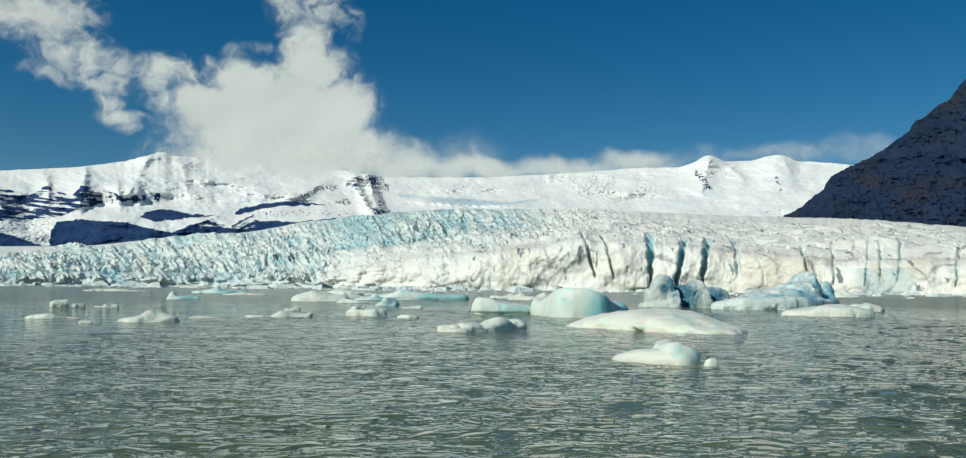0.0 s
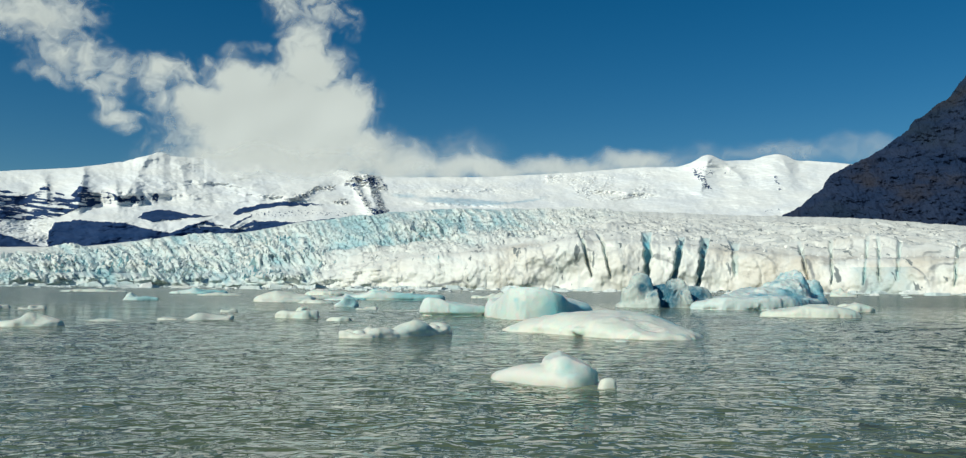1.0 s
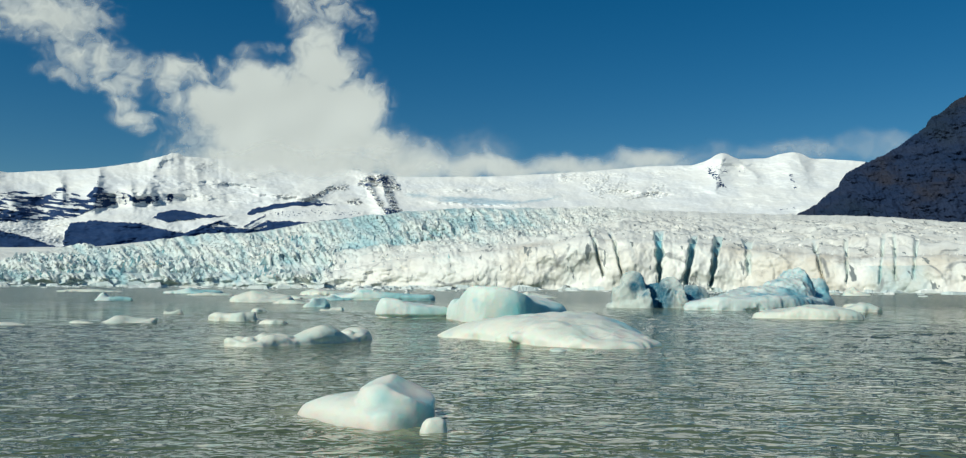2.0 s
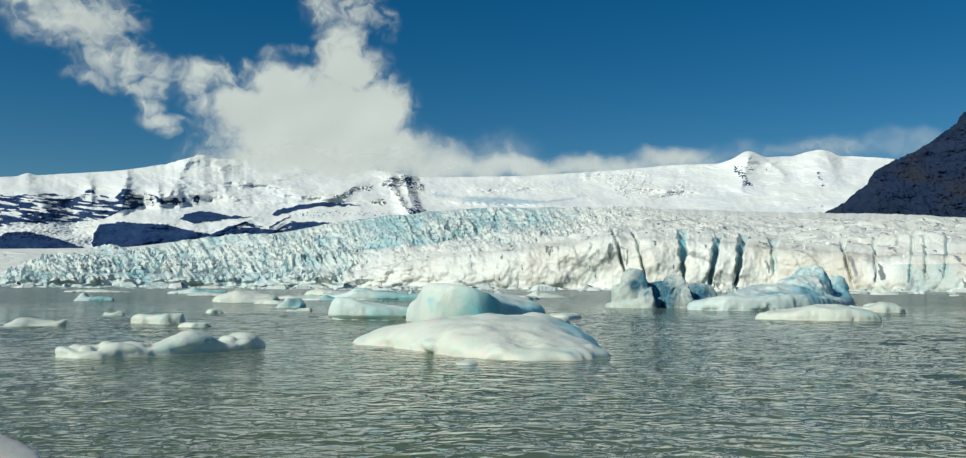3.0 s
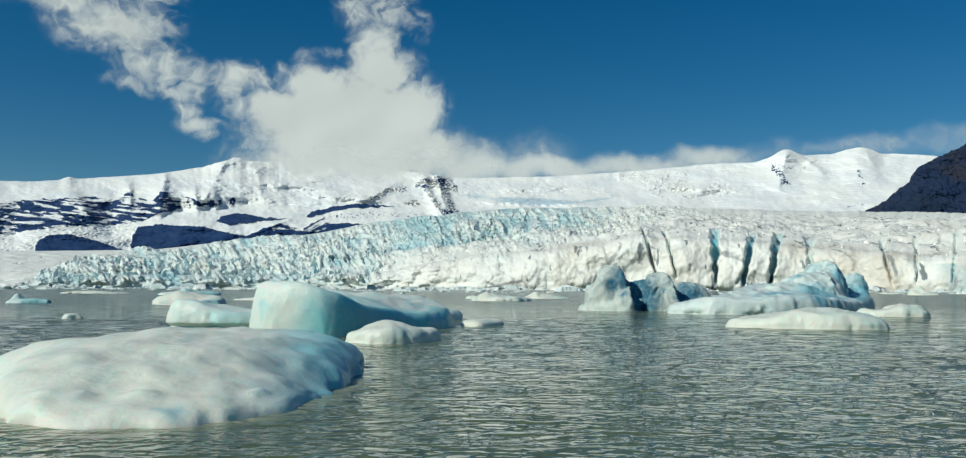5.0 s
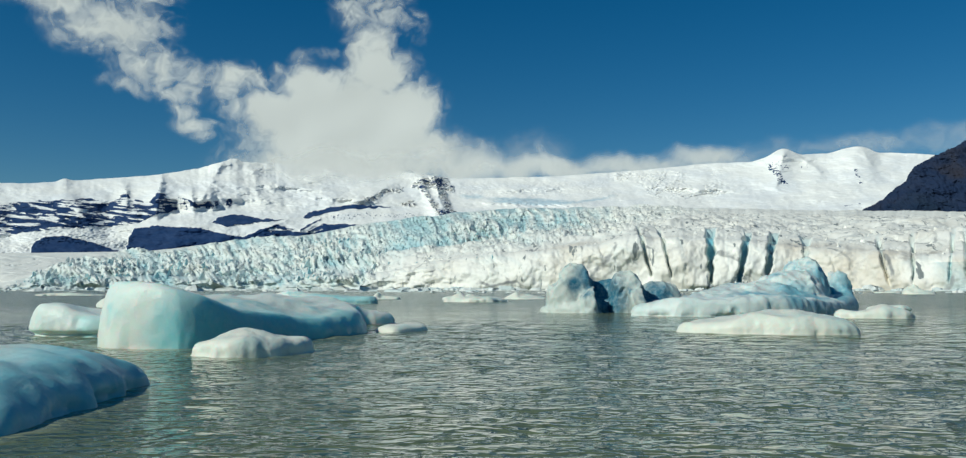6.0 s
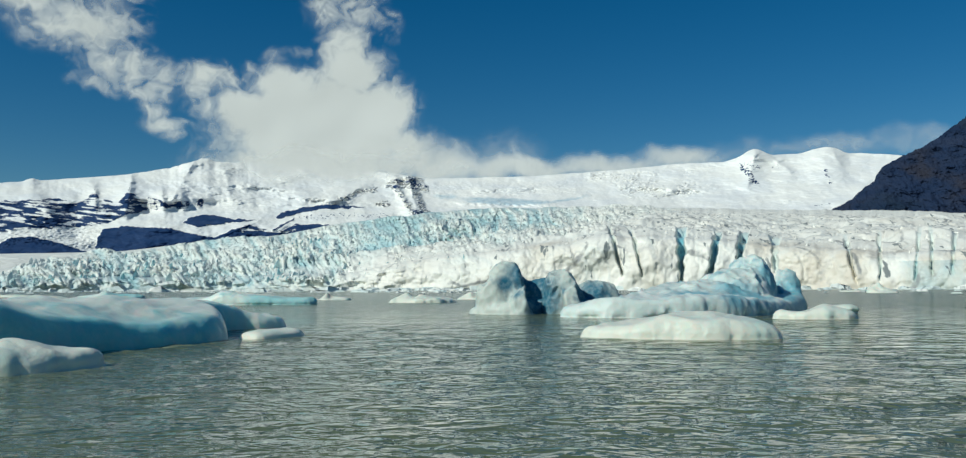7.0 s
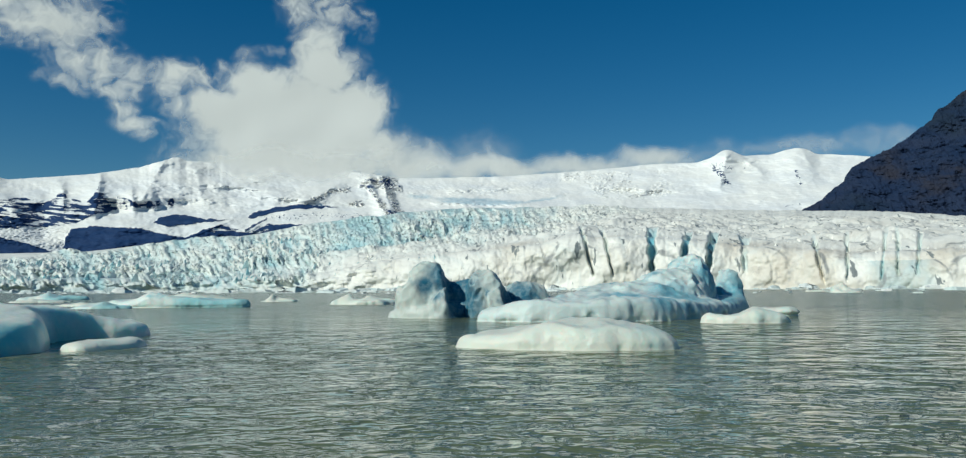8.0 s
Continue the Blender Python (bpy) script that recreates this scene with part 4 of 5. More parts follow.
def berg(name, label, mat, pts, tops, step, rough=0.10, grain=1.2, notch=0.10, soft=0.25, power=2.0, seed=0.0, balls=(), flutes=0.0, dome=0.5, scallop=0.0, sharp=2.0, group="", clear=(), cuts=()):
    """Floating ice. pts: its outline at the water; tops: (x, y, height) of its upper side; balls: rounded lumps (x, y, z, rx, ry, rz); cuts: hollows melted out of it, likewise."""
    for _ in range(2):                                       # round the corners of the outline
        pts = [(a[0] * w + b[0] * (1 - w), a[1] * w + b[1] * (1 - w)) for a, b in zip(pts, pts[1:] + pts[:1]) for w in (0.75, 0.25)]
    FOOTPRINTS.append(pts)
    p = np.array(pts)
    lo, hi = p.min(0) - 0.5 - rough * 2, p.max(0) + 0.5 + rough * 2
    peak = max([t[2] for t in tops] + [b[2] + b[5] for b in balls]) + 0.25 + rough * 2
    xs, ys, zs = np.arange(lo[0], hi[0], step), np.arange(lo[1], hi[1], step), np.arange(-0.35, peak, step)
    x, y = np.meshgrid(xs, ys, indexing="ij")
    wob = 1.5 / max(grain, 0.2)
    edge = polygon_distance(x + rough * 2.8 * fbm(x / wob, y / wob, 0 * x + seed, 3), y + rough * 2.8 * fbm(x / wob, y / wob, 0 * x + seed + 9, 3), [tuple(q) for q in pts])
    tp = np.array(tops, float)
    if len(tp) > 2:
        # smooth sheet through the given heights
        base = np.sqrt(((tp[:, None, :2] - tp[None, :, :2]) ** 2).sum(-1) + 0.15)
        mean = tp[:, 2].mean()
        coef = np.linalg.solve(base + 0.02 * np.eye(len(tp)), tp[:, 2] - mean)
        top = mean + sum(c * np.sqrt((x - tx) ** 2 + (y - ty) ** 2 + 0.15) for c, (tx, ty, _) in zip(coef, tp))
        top = np.clip(top, 0.5 * tp[:, 2].min(), 1.12 * tp[:, 2].max())
    else:
        top = np.full(x.shape, tp[:, 2].mean())
    top = top + rough * 1.7 * fbm(x * grain * 0.7, y * grain * 0.7, 0 * x + seed + 4, 4, 0.45)
    if flutes:
        top = top + flutes * (ridged(x * 1.1 + y * 0.2, y * 0.35, 0 * x + seed, 3) - 0.8)
    q = np.clip(-edge / dome + 0.02, 0.0, 1)
    top = top * np.sqrt(1 - (1 - q) ** 2 + 1e-3)
    x3, y3, z3 = x[..., None] + 0 * zs, y[..., None] + 0 * zs, 0 * x[..., None] + zs
    worn = 1.9 * rough * fbm(x3 * grain, y3 * grain, z3 * grain + seed, 4, 0.5)
    if scallop:
        worn = worn + scallop * (2.4 * np.abs(perlin(x3 * 0.6 + seed, y3 * 0.6, z3 * 0.42)) + 1.0 * np.abs(perlin(x3 * 1.9, y3 * 1.9 + seed, z3 * 1.4)) - 0.6)
    side = edge[..., None] + notch * np.exp(-((z3 - 0.06) / 0.10) ** 2) + worn
    up = (z3 - top[..., None]) * 0.9
    k = np.clip(0.5 + 0.5 * (side - up) / soft, 0, 1)
    value = up * (1 - k) + side * k + soft * k * (1 - k)
    for bx, by, bz, rx, ry, rz in balls:
        q = (np.abs((x3 - bx) / rx) ** sharp + np.abs((y3 - by) / ry) ** sharp + np.abs((z3 - bz) / rz) ** sharp) ** (1 / sharp)
        ball = (q - 1) * min(rx, ry, rz) + worn * 0.7
        kk = np.clip(0.5 + 0.5 * (value - ball) / (soft * 0.5), 0, 1)
        value = value * (1 - kk) + ball * kk - soft * 0.5 * kk * (1 - kk)
    for bx, by, bz, rx, ry, rz in cuts:
        q = np.sqrt(((x3 - bx) / rx) ** 2 + ((y3 - by) / ry) ** 2 + ((z3 - bz) / rz) ** 2)
        value = np.maximum(value, (1 - q) * min(rx, ry, rz) + worn * 0.5)
    value[..., 0] = np.maximum(value[..., 0], 0.02)
    for face in (value[0], value[-1], value[:, 0], value[:, -1], value[..., -1]):
        face[...] = np.maximum(face, 0.02)
    cx, cy = p.mean(0)
    verts, quads = surface(value, xs[0] - cx, ys[0] - cy, zs[0], step)
    tint_shade = np.zeros(len(verts))
    for px, py, pz, size in clear:                           # spots given the deeper tint: teal ice, and shade of hollows and flanks
        tint_shade = np.maximum(tint_shade, 1 - np.sqrt(((verts + np.array((cx - px, cy - py, -pz))) ** 2).sum(1)) / size)
    ob = new(name, raw_mesh(name, verts, quads, mat, {"clear": np.clip(tint_shade, 0, 1)}))
    ob.location = (cx, cy, 0)
    return tagged(ob, label, "iceberg" if "berg" in name else "ice floe", group)


def oval(cx, cy, rx, ry, seed, turn=0.0, n=10):
    r = random.Random(seed)
    out = []
    for i in range(n):
        a, q = 2 * math.pi * i / n, 0.72 + 0.5 * r.random()
        u, v = math.cos(a) * rx * q, math.sin(a) * ry * q
        out.append((cx + u * math.cos(turn) - v * math.sin(turn), cy + u * math.sin(turn) + v * math.cos(turn)))
    return out


def crumbled_shelf(line, count, seed):
    """Lumps of half-melted ice along a waterline."""
    r = random.Random(seed)
    out = []
    for i in range(count):
        q = (i + r.random()) / count * (len(line) - 1)
        k = min(int(q), len(line) - 2)
        (ax, ay), (bx, by) = line[k], line[k + 1]
        size = r.uniform(0.09, 0.24)
        out.append((ax + (bx - ax) * (q - k) + r.uniform(-0.2, 0.25), ay + (by - ay) * (q - k) + r.uniform(-0.1, 0.35), r.uniform(0.0, 0.22),
                    size * r.uniform(0.8, 1.6), size * r.uniform(0.7, 1.2), size * r.uniform(0.5, 0.9)))
    return out


berg("ice_floe", "small rounded white growler with a low flat tongue", ICE_GLOW,
     [(3.35, 22.2), (3.8, 21.3), (4.5, 20.6), (5.15, 20.25), (5.5, 20.8), (5.55, 22.0), (5.1, 22.7), (4.1, 22.8)],
     [(3.6, 22.0, 0.14), (4.0, 21.6, 0.27), (4.4, 21.2, 0.30), (4.9, 21.0, 0.3), (5.3, 21.0, 0.3), (4.8, 22.2, 0.28)],
     0.038, 0.03, 2.0, 0.03, 0.10, 2.4, 3.0, dome=0.3,
     scallop=0.05, sharp=3.0, balls=((5.0, 21.35, 0.05, 0.52, 0.80, 0.56),),
     # the spot in clear tints the growler's shaded east face teal
     cuts=((6.42, 21.3, 3.06, 3.0, 3.0, 3.0), (4.30, 21.3, 3.42, 3.0, 3.0, 3.0), (5.1, 18.6, 2.2, 2.6, 2.6, 2.6)), clear=((5.75, 21.2, 0.12, 0.65),))
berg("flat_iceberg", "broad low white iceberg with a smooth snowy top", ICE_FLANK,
     [(3.6, 40.5), (6.1, 38.3), (7.5, 36.0), (8.7, 34.7), (10.8, 34.9), (11.6, 36.6), (11.6, 38.6), (11.4, 41.4), (10.6, 45.3), (8.2, 45.6), (5.8, 43.6)],
     [(4.2, 40.4, 0.12), (5.5, 40.0, 0.5), (7.4, 38.6, 0.78), (8.3, 36.6, 0.62), (9.2, 35.6, 0.36), (9.6, 39.0, 0.86), (10.6, 37.4, 0.46), (11.3, 38.3, 0.22), (9.4, 43.4, 0.7), (6.4, 41.8, 0.6), (10.1, 44.8, 0.25)],
     0.07, 0.09, 1.3, 0.06, 0.12, 2.0, 1.0, dome=0.75, scallop=0.18, balls=crumbled_shelf([(5.7, 39.0), (6.3, 38.3), (7.6, 36.4), (8.8, 35.3), (10.4, 35.7), (11.0, 37.0)], 75, 18))
berg("ice_chunk", "small round white ice lump beside the growler", ICE_WHITE, oval(5.58, 20.32, 0.2, 0.17, 6), [(5.58, 20.32, 0.19)], 0.022, 0.02, 3.0, 0.02, 0.08, 2, 5.0, dome=0.17, scallop=0.02)
berg("ice_chunk", "small submerged white ice lump beside the flat iceberg", ICE_WHITE, oval(8.15, 34.15, 0.32, 0.5, 4), [(8.15, 34.15, 0.06)], 0.04, 0.03, 2.5, 0.0, 0.08, 2, 2.0)
berg("teal_iceberg", "large smooth teal iceberg with a bright white end and low tail", ICE_SEA,
     [(3.2, 58.8), (4.0, 55.2), (4.7, 52.8), (6.4, 52.1), (8.1, 52.3), (9.3, 55.8), (11.1, 60.8), (10.4, 62.4), (8.9, 64.4), (8.4, 67.4), (10.3, 68.8), (10.0, 71.0), (7.0, 73.0), (4.6, 68.5), (3.9, 63.0)],
     [(5.0, 53.3, 1.84), (5.6, 52.6, 1.80), (6.6, 52.8, 1.84), (7.4, 53.0, 1.62), (8.2, 54.6, 1.05), (9.0, 57.2, 0.78), (10.0, 59.4, 0.62), (10.9, 60.6, 0.60), (4.5, 56.9, 1.0), (6.6, 57.2, 1.5),
      (7.4, 60.4, 1.45), (7.8, 64.0, 1.35), (7.4, 68.0, 1.15), (9.6, 69.2, 0.5), (7.2, 71.5, 0.7), (5.3, 62.5, 0.95)],
     0.10, 0.08, 0.8, 0.06, 0.45, 2.0, 5.0, flutes=0.05, dome=0.55, scallop=0.08,
     # teal spots deepen the shaded east flank in colour
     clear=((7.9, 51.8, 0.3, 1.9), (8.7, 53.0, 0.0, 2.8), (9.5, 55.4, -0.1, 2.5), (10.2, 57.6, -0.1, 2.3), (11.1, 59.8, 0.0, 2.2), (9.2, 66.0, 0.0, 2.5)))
berg("block_iceberg", "low pale teal ice block with an undercut waterline", ICE_PALE,
     [(-0.9, 58.6), (-0.6, 57.7), (1.2, 57.5), (3.2, 57.9), (3.9, 59.2), (2.4, 60.4), (0.0, 60.2)],
     [(-0.5, 58.7, 1.18), (0.4, 58.6, 1.08), (1.6, 58.6, 0.74), (2.8, 58.8, 0.62), (3.4, 58.9, 0.66)],
     0.07, 0.07, 1.2, 0.30, 0.25, 2.0, 7.0)
berg("ice_floe", "rounded white floe lying in front of the teal iceberg", ICE_WHITE,
     [(8.5, 50.6), (9.2, 49.8), (10.5, 49.7), (11.4, 51.0), (11.6, 52.0), (10.5, 52.4), (9.1, 51.8)],
     [(8.9, 50.7, 0.36), (9.7, 50.9, 0.60), (10.4, 51.1, 0.56), (10.9, 51.3, 0.36), (11.3, 51.7, 0.34)], 0.055, 0.08, 1.4, 0.05, 0.12, 2.0, 9.0, scallop=0.10, dome=0.35)
berg("ice_floe", "thin flat white floe at the tail of the teal iceberg", ICE_WHITE,
     [(10.9, 61.6), (11.8, 61.2), (12.8, 62.6), (12.6, 64.4), (11.5, 65.4), (10.8, 63.6)], [(11.6, 63.0, 0.25)], 0.07, 0.06, 1.3, 0.02, 0.15, 2.0, 10.0)
berg("low_iceberg", "low white iceberg of broken lumps with a blue-shaded hump", ICE_WHITE,
     [(-1.8, 34.3), (-0.7, 34.3), (0.5, 35.4), (1.4, 36.3), (2.2, 37.9), (2.1, 39.0), (1.3, 38.9), (0.4, 37.4), (-0.6, 36.0), (-1.7, 35.1)],
     [(-1.5, 34.6, 0.24), (-1.05, 34.8, 0.10), (-0.5, 35.1, 0.30), (-0.05, 35.5, 0.16), (0.5, 36.1, 0.40), (0.9, 36.6, 0.52), (1.3, 37.3, 0.14), (1.7, 38.1, 0.40), (2.0, 38.5, 0.30), (0.6, 37.2, 0.3)],
     # the spot in clear tints blue shade onto the hump
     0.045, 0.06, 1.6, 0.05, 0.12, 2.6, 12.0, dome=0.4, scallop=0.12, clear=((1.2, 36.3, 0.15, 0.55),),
     balls=crumbled_shelf([(-1.5, 34.5), (-0.4, 35.0), (0.8, 36.4), (1.5, 37.4), (2.0, 38.3)], 34, 13))
berg("sculpted_iceberg", "grey-blue sculpted iceberg with two steep silt-streaked peaks", ICE_DARK,
     [(16.4, 89.2), (17.5, 87.6), (20.1, 86.7), (20.9, 88.7), (21.8, 88.7), (22.9, 87.0), (24.4, 87.6), (25.9, 89.8), (28.6, 91.2), (28.5, 92.4), (22.7, 93.0), (18.9, 91.9), (16.8, 90.3)],
     [(16.6, 89.1, 0.3), (17.4, 88.7, 0.5), (19.5, 89.5, 0.9), (21.4, 89.9, 1.0), (22.9, 89.3, 0.9), (25.4, 91.0, 0.9), (28.0, 91.6, 0.6)],
     0.09, 0.06, 0.9, 0.10, 0.35, 3.0, 15.0, dome=0.4, scallop=0.28, sharp=2.6,
     balls=((19.2, 89.3, 0.9, 1.25, 1.4, 2.4), (18.3, 88.8, 0.5, 1.1, 1.3, 1.9), (20.2, 87.5, 0.2, 0.75, 0.8, 1.55), (21.3, 90.4, 0.4, 2.0, 0.9, 1.8),
            (22.7, 89.0, 0.5, 1.15, 1.5, 2.25), (23.4, 88.4, 0.2, 1.0, 1.3, 1.7), (25.2, 91.2, 0.3, 1.6, 1.1, 1.75), (27.0, 91.6, 0.0, 1.9, 1.0, 1.3)),
     cuts=((19.5, 86.9, 2.2, 0.75, 1.1, 0.95), (21.1, 87.4, 1.7, 0.75, 1.9, 1.9), (24.3, 87.9, 1.5, 0.75, 1.4, 1.1), (17.4, 88.2, 2.7, 0.8, 1.2, 1.2), (20.6, 89.3, 3.6, 0.9, 1.5, 1.2), (24.2, 90.0, 3.0, 1.1, 1.5, 1.1), (22.3, 87.0, 0.6, 0.5, 0.6, 0.6)),
     # dark spots paint the shade between and beside the two peaks
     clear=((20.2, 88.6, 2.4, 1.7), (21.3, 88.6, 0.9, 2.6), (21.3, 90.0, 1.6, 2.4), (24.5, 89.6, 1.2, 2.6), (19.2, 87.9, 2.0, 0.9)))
berg("slab_iceberg", "long pale blue iceberg with a scalloped lip rising to a crest", ICE_GREY,
     [(21.8, 82.6), (23.6, 81.2), (26.0, 80.5), (29.6, 80.45), (33.1, 82.1), (35.9, 86.2), (38.8, 92.4), (41.3, 96.6), (40.8, 101.4), (36.6, 101.0), (31.2, 94.5), (25.9, 87.2)],
     [(22.4, 82.4, 0.5), (24.06, 81.89, 0.85), (25.44, 81.69, 1.14), (26.94, 82.31, 0.73), (29.61, 81.89, 1.2), (32.28, 83.34, 1.09), (28.01, 85.19, 0.94), (31.21, 87.25, 1.35), (35.06, 87.25, 0.83), (33.2, 91.37, 2.1), (37.6, 91.99, 0.8), (39.0, 96.0, 1.2), (40.3, 98.5, 1.6)],
     0.13, 0.10, 0.8, 0.15, 0.25, 3.0, 17.0, flutes=0.14, dome=0.6, scallop=0.40, sharp=2.4,
     cuts=((37.4, 90.2, 2.6, 2.0, 1.6, 1.1), (38.7, 95.4, 2.6, 0.5, 3.2, 1.6), (33.0, 87.6, 2.3, 2.4, 1.6, 1.0), (29.5, 84.4, 1.7, 2.6, 1.1, 0.75)),
     balls=((36.4, 95.08, 0.73, 1.6, 2.94, 3.0), (34.6, 92.4, 0.52, 2.35, 2.52, 2.4), (32.3, 89.72, 0.31, 2.56, 2.1, 1.7), (40.0, 98.4, 0.62, 0.9, 1.7, 2.3), (39.0, 97.6, 0.42, 1.07, 1.3, 1.6)),
     # dark spots paint the shade east of the crest and behind the lip
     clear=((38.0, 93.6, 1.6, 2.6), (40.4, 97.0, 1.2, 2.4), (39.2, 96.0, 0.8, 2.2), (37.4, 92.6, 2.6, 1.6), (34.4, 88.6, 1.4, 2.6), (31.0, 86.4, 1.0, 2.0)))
berg("flat_iceberg", "low smooth white floe in front of the grey-blue icebergs", ICE_WHITE,
     [(21.9, 62.7), (24.15, 61.4), (26.01, 60.95), (28.49, 60.95), (29.11, 62.15), (27.87, 64.35), (25.6, 65.55), (23.53, 64.35)],
     [(22.3, 62.7, 0.36), (23.2, 62.75, 0.42), (24.15, 62.55, 0.5), (25.18, 62.55, 0.74), (26.01, 62.95, 0.84), (27.04, 62.95, 0.8), (27.87, 62.55, 0.72), (28.8, 61.95, 0.4), (25.39, 64.55, 0.6)], 0.07, 0.10, 1.1, 0.05, 0.22, 2.0, 19.0, dome=0.55, scallop=0.07)
berg("ice_floe", "low white floe with a worn hollow beside the slab iceberg", ICE_WHITE,
     [(33.29, 79.2), (34.35, 78.4), (36.68, 78.0), (38.16, 78.8), (37.74, 80.8), (34.98, 81.4)],
     [(33.92, 79.4, 0.45), (35.2, 79.6, 0.3), (36.26, 79.4, 0.75), (37.53, 79.4, 0.35)], 0.08, 0.09, 1.2, 0.05, 0.2, 2.6, 21.0)
berg("ice_floe", "thin flat floe with a dark undercut rim", ICE_WHITE, oval(40.6, 90.0, 1.8, 1.6, 8), [(40.2, 90.0, 0.6), (41.6, 90.0, 0.4)], 0.09, 0.10, 1.1, 0.25, 0.15, 2.0, 22.0)

berg("long_iceberg", "long flat teal iceberg with a raised white horn at one end", ICE_TEAL,
     [(-17.1, 120.9), (-12.3, 119.9), (-6.3, 120.3), (-1.7, 121.5), (-2.1, 123.3), (-8.3, 125.3), (-15.3, 124.3)],
     [(-15.8, 121.9, 0.8), (-13.3, 121.7, 0.75), (-12.1, 121.7, 1.5), (-10.9, 121.9, 1.35), (-8.3, 121.9, 1.0), (-4.8, 122.1, 0.75), (-2.5, 122.2, 0.8)], 0.14, 0.10, 0.7, 0.15, 0.3, 2.0, 31.0, dome=0.7)

# the scattered floes: centre, half width, half depth, height, turn, hump, material
SCATTER = [
    (-16.1, 40.9, 1.35, 0.6, 0.38, 0.4, 0.3, 0, "white floe with a smooth hump"), (-32.8, 66.6, 1.4, 0.9, 0.40, 0.5, 0.2, 0, "white floe with a stepped top"),
    (-22.4, 44.0, 1.3, 0.6, 0.16, 0.3, 0.2, 0, "flat white floe, nearly awash"), (-37.4, 104.4, 2.3, 1.4, 0.7, 0.3, 0.1, 1, "flat pale blue floe with a broken side"),
    (-11.6, 49.4, 2.2, 0.7, 0.20, 0.35, 0.6, 0, "low floe with one rounded knob"), (-19.6, 101.5, 3.6, 2.2, 0.95, 0.1, 0.1, 0, "broad flat white floe with dark rim"),
    (-7.1, 52.6, 1.55, 0.8, 0.32, -0.2, 0.2, 0, "flat white floe beside a smaller one"), 
    (-9.2, 81.6, 1.5, 1.2, 0.55, 0.3, 0.2, 1, "flat floe of pale teal ice"), (-4.2, 49.5, 0.75, 0.5, 0.16, 0.1, 0.1, 0, "small flat white floe"),
    (8.2, 133.0, 4.2, 2.6, 0.8, 0.1, 0.3, 0, "broad low floe in front of the glacier"), (-29.4, 66.0, 1.0, 0.6, 0.2, 0.3, 0.1, 0, "thin flat floe, nearly awash"),
    (121.0, 278.0, 5.2, 3.5, 1.7, 0.2, 0.5, 0, "white floe with a rounded back near the glacier"), (138.0, 345.0, 6.5, 4.0, 0.7, 0.2, 0.1, 0, "long flat floe near the glacier"),
    (-9.9, 66.8, 0.65, 0.5, 0.22, 0.2, 0.2, 0, "small flat white floe far off"), (-5.9, 72.0, 1.0, 0.6, 0.16, 0.1, 0.1, 0, "thin flat white floe, nearly awash"), (-15.2, 46.4, 0.8, 0.4, 0.10, 0.2, 0.1, 0, "thin strip of white ice awash"), (-18.4, 39.4, 0.42, 0.25, 0.10, 0.2, 0.2, 0, "tiny white floe, nearly awash"), (-14.6, 95.0, 1.9, 1.0, 0.34, 0.1, 0.1, 0, "thin grey-white floe lying flat"), (-13.9, 62.0, 0.7, 0.5, 0.20, 0.3, 0.3, 0, "small white floe with rounded top"),
    (-8.5, 157.0, 2.6, 1.6, 0.7, 0.1, 0.4, 0, "small peaked white floe"), (5.5, 153.0, 4.0, 2.0, 0.6, 0.0, 0.2, 0, "low white floe in open water"),
    (-15.0, 118.0, 3.0, 1.6, 0.5, 0.1, 0.3, 1, "low floe of teal ice"), (-22.0, 130.0, 4.5, 2.0, 0.45, 0.2, 0.2, 0, "flat floe of grey-white ice"),
    (-60.0, 190.0, 6.0, 3.0, 1.0, 0.2, 0.3, 1, "blue-tinged floe near the ice front"), (-95.0, 215.0, 8.0, 3.0, 0.7, 0.2, 0.2, 0, "long flat floe near the ice front"),
    (-45.0, 160.0, 4.5, 2.0, 0.45, 0.2, 0.2, 0, "flat white floe drifting in open water"), (13.4, 160.0, 3.5, 2.0, 0.7, 0.0, 0.4, 0, "low floe with a small hump"), (-28.0, 180.0, 6.0, 3.0, 0.9, 0.1, 0.3, 0, "broad white floe drifting by the glacier"),
]
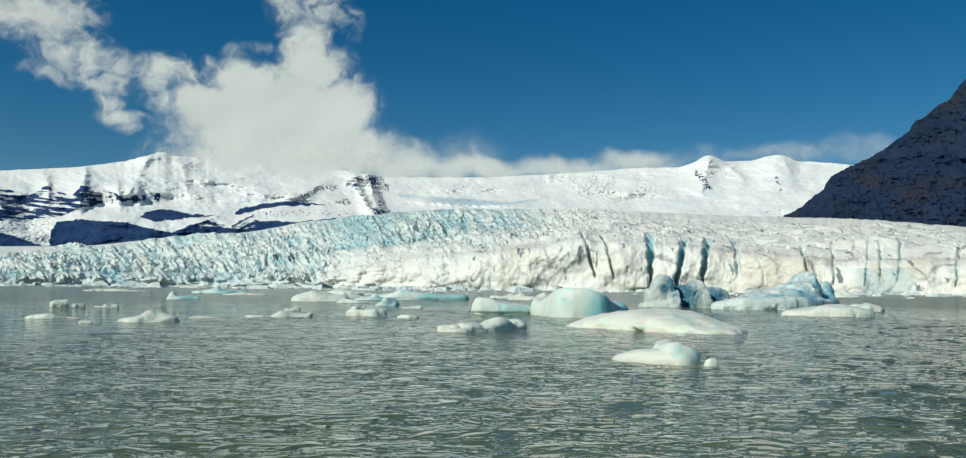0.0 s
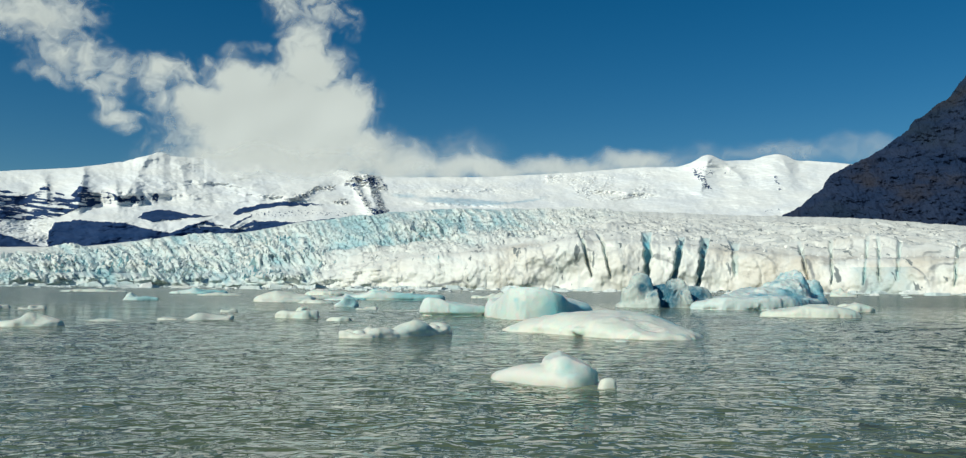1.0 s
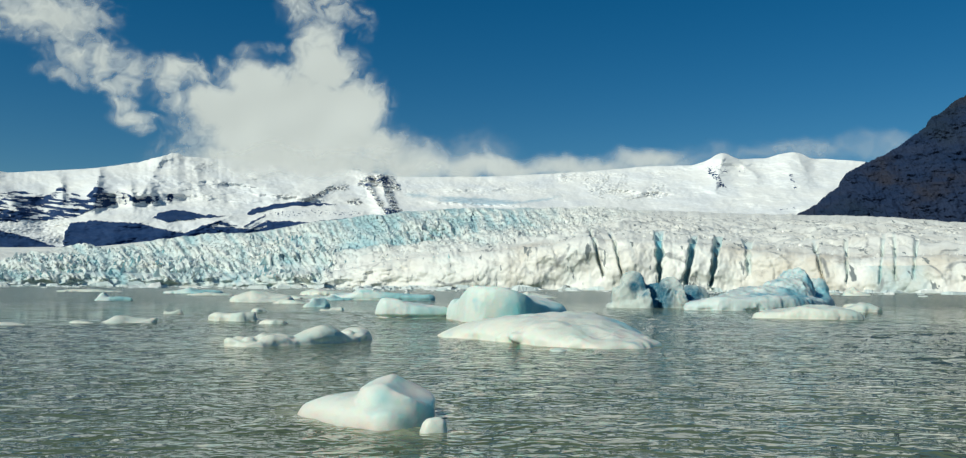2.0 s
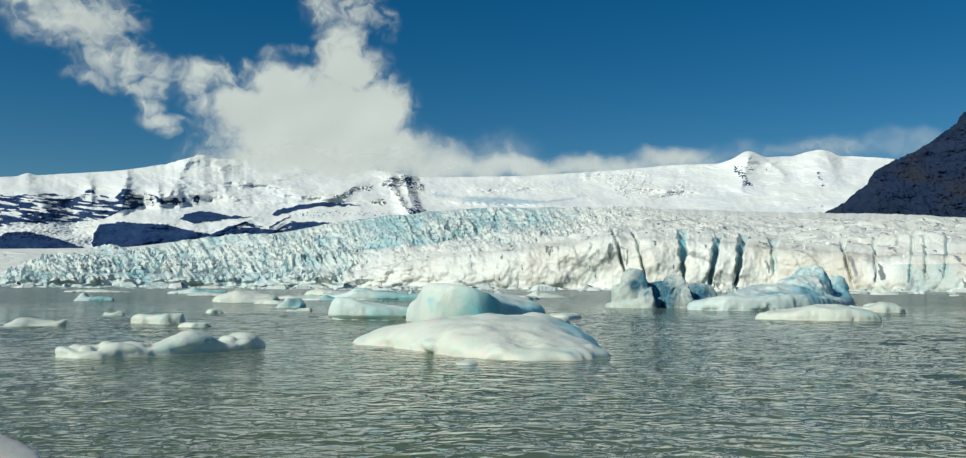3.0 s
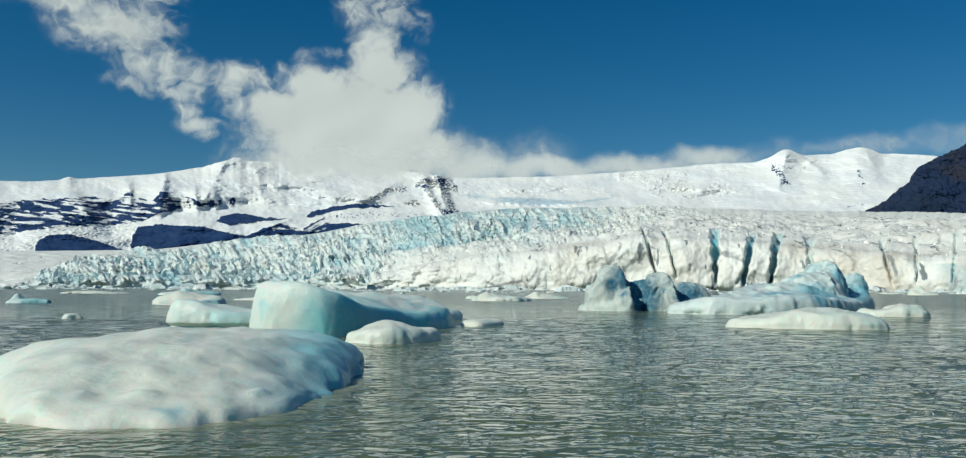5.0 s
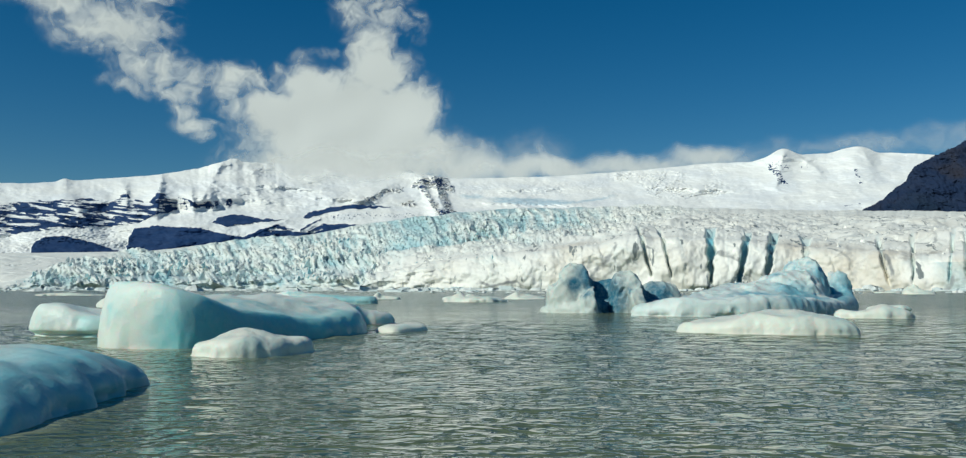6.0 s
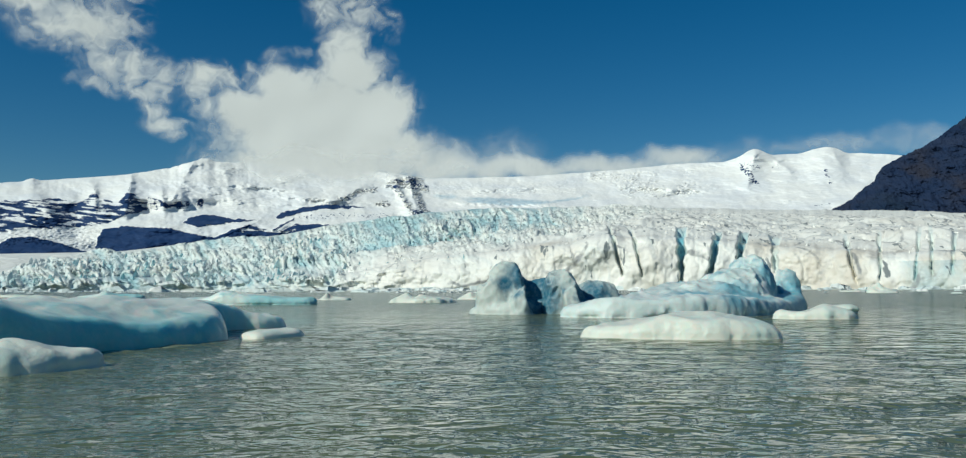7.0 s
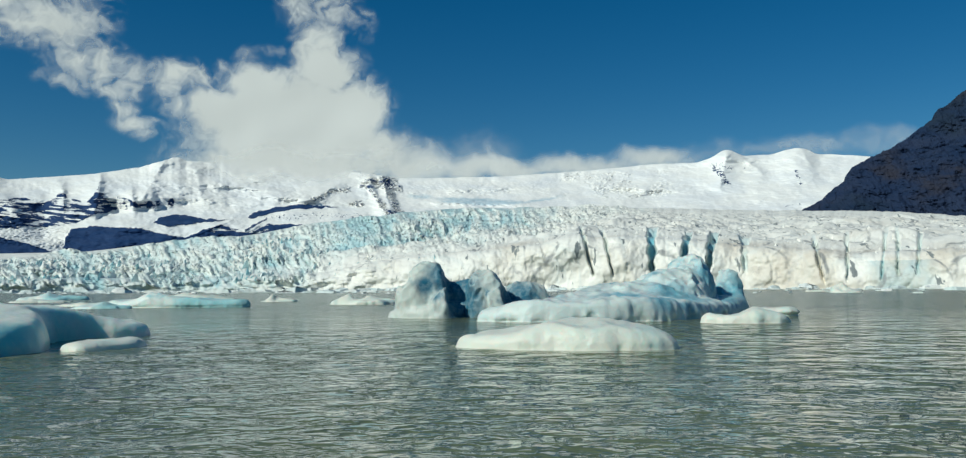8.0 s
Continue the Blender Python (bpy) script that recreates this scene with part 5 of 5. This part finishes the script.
for n, (cx, cy, rx, ry, hgt, turn, hump, kind, words) in enumerate(SCATTER):
    r = random.Random(n + 40)
    peaks = [(cx + rx * r.uniform(-0.5, 0.5), cy + ry * r.uniform(-0.3, 0.3), hgt * (1 + hump))]
    peaks += [(cx + rx * q, cy + ry * r.uniform(-0.4, 0.4), hgt * r.uniform(0.4, 0.8)) for q in (-0.8, -0.3, 0.3, 0.8)]
    berg("ice_floe", words, (ICE_WHITE, ICE_TEAL)[kind], oval(cx, cy, rx, ry, n, turn, 11), peaks, max(0.04, rx / 28), 0.055 * rx ** 0.7, 1.9 / rx ** 0.6,
         0.04, 0.12 + 0.06 * hgt, 2.4, n * 3.1, dome=0.4 * ry + 0.15 * hgt, scallop=0.10 * rx ** 0.8, group="drifting floes")


# brash ice drifting before the front
def brash():
    r = np.random.RandomState(21)
    verts, quads, base = [], [], 0
    for i in range(1500):
        a = r.uniform(-38, 33)
        d = along(np.array([a]), SHORE)[0] - (6 + 45 * r.rand() ** 2 if r.rand() < 0.75 else r.uniform(20, 420))
        if a > -2 and r.rand() < 0.5:
            continue
        size = r.uniform(0.6, 2.0) * (1 + 2.2 * (r.rand() < 0.12)) * (0.5 + d / 1400)
        c = place(np.array(a), np.array(d), np.array(0.0))
        n = 7
        ang = np.sort(r.rand(n)) * 6.283
        rad = size * r.uniform(0.6, 1.2, n)
        low = np.stack([np.cos(ang) * rad * 1.5, np.sin(ang) * rad, np.full(n, -0.2)], 1)
        top = np.stack([np.cos(ang) * rad * 1.2, np.sin(ang) * rad * 0.8, size * r.uniform(0.15, 0.55) * r.uniform(0.5, 1.3, n)], 1)
        peak = np.array([[0, 0, top[:, 2].max() * r.uniform(0.9, 1.3)]])
        verts.append(np.concatenate([low, top, peak]) + c)
        k = np.arange(n)
        quads.append(np.stack([k, (k + 1) % n, n + (k + 1) % n, n + k], 1) + base)
        m = np.arange(0, n - 1, 2)
        quads.append(np.stack([n + m, n + m + 1, n + (m + 2) % n, np.full(len(m), 2 * n)], 1) + base)
        base += 2 * n + 1
    ob = new("brash_ice", raw_mesh("brash_ice", np.concatenate(verts), np.concatenate(quads), SERAC_PALE, flat=True))
    tagged(ob, "scattered brash ice floating along the glacier front", "brash ice", kind="stuff")


brash()
lagoon(FOOTPRINTS)
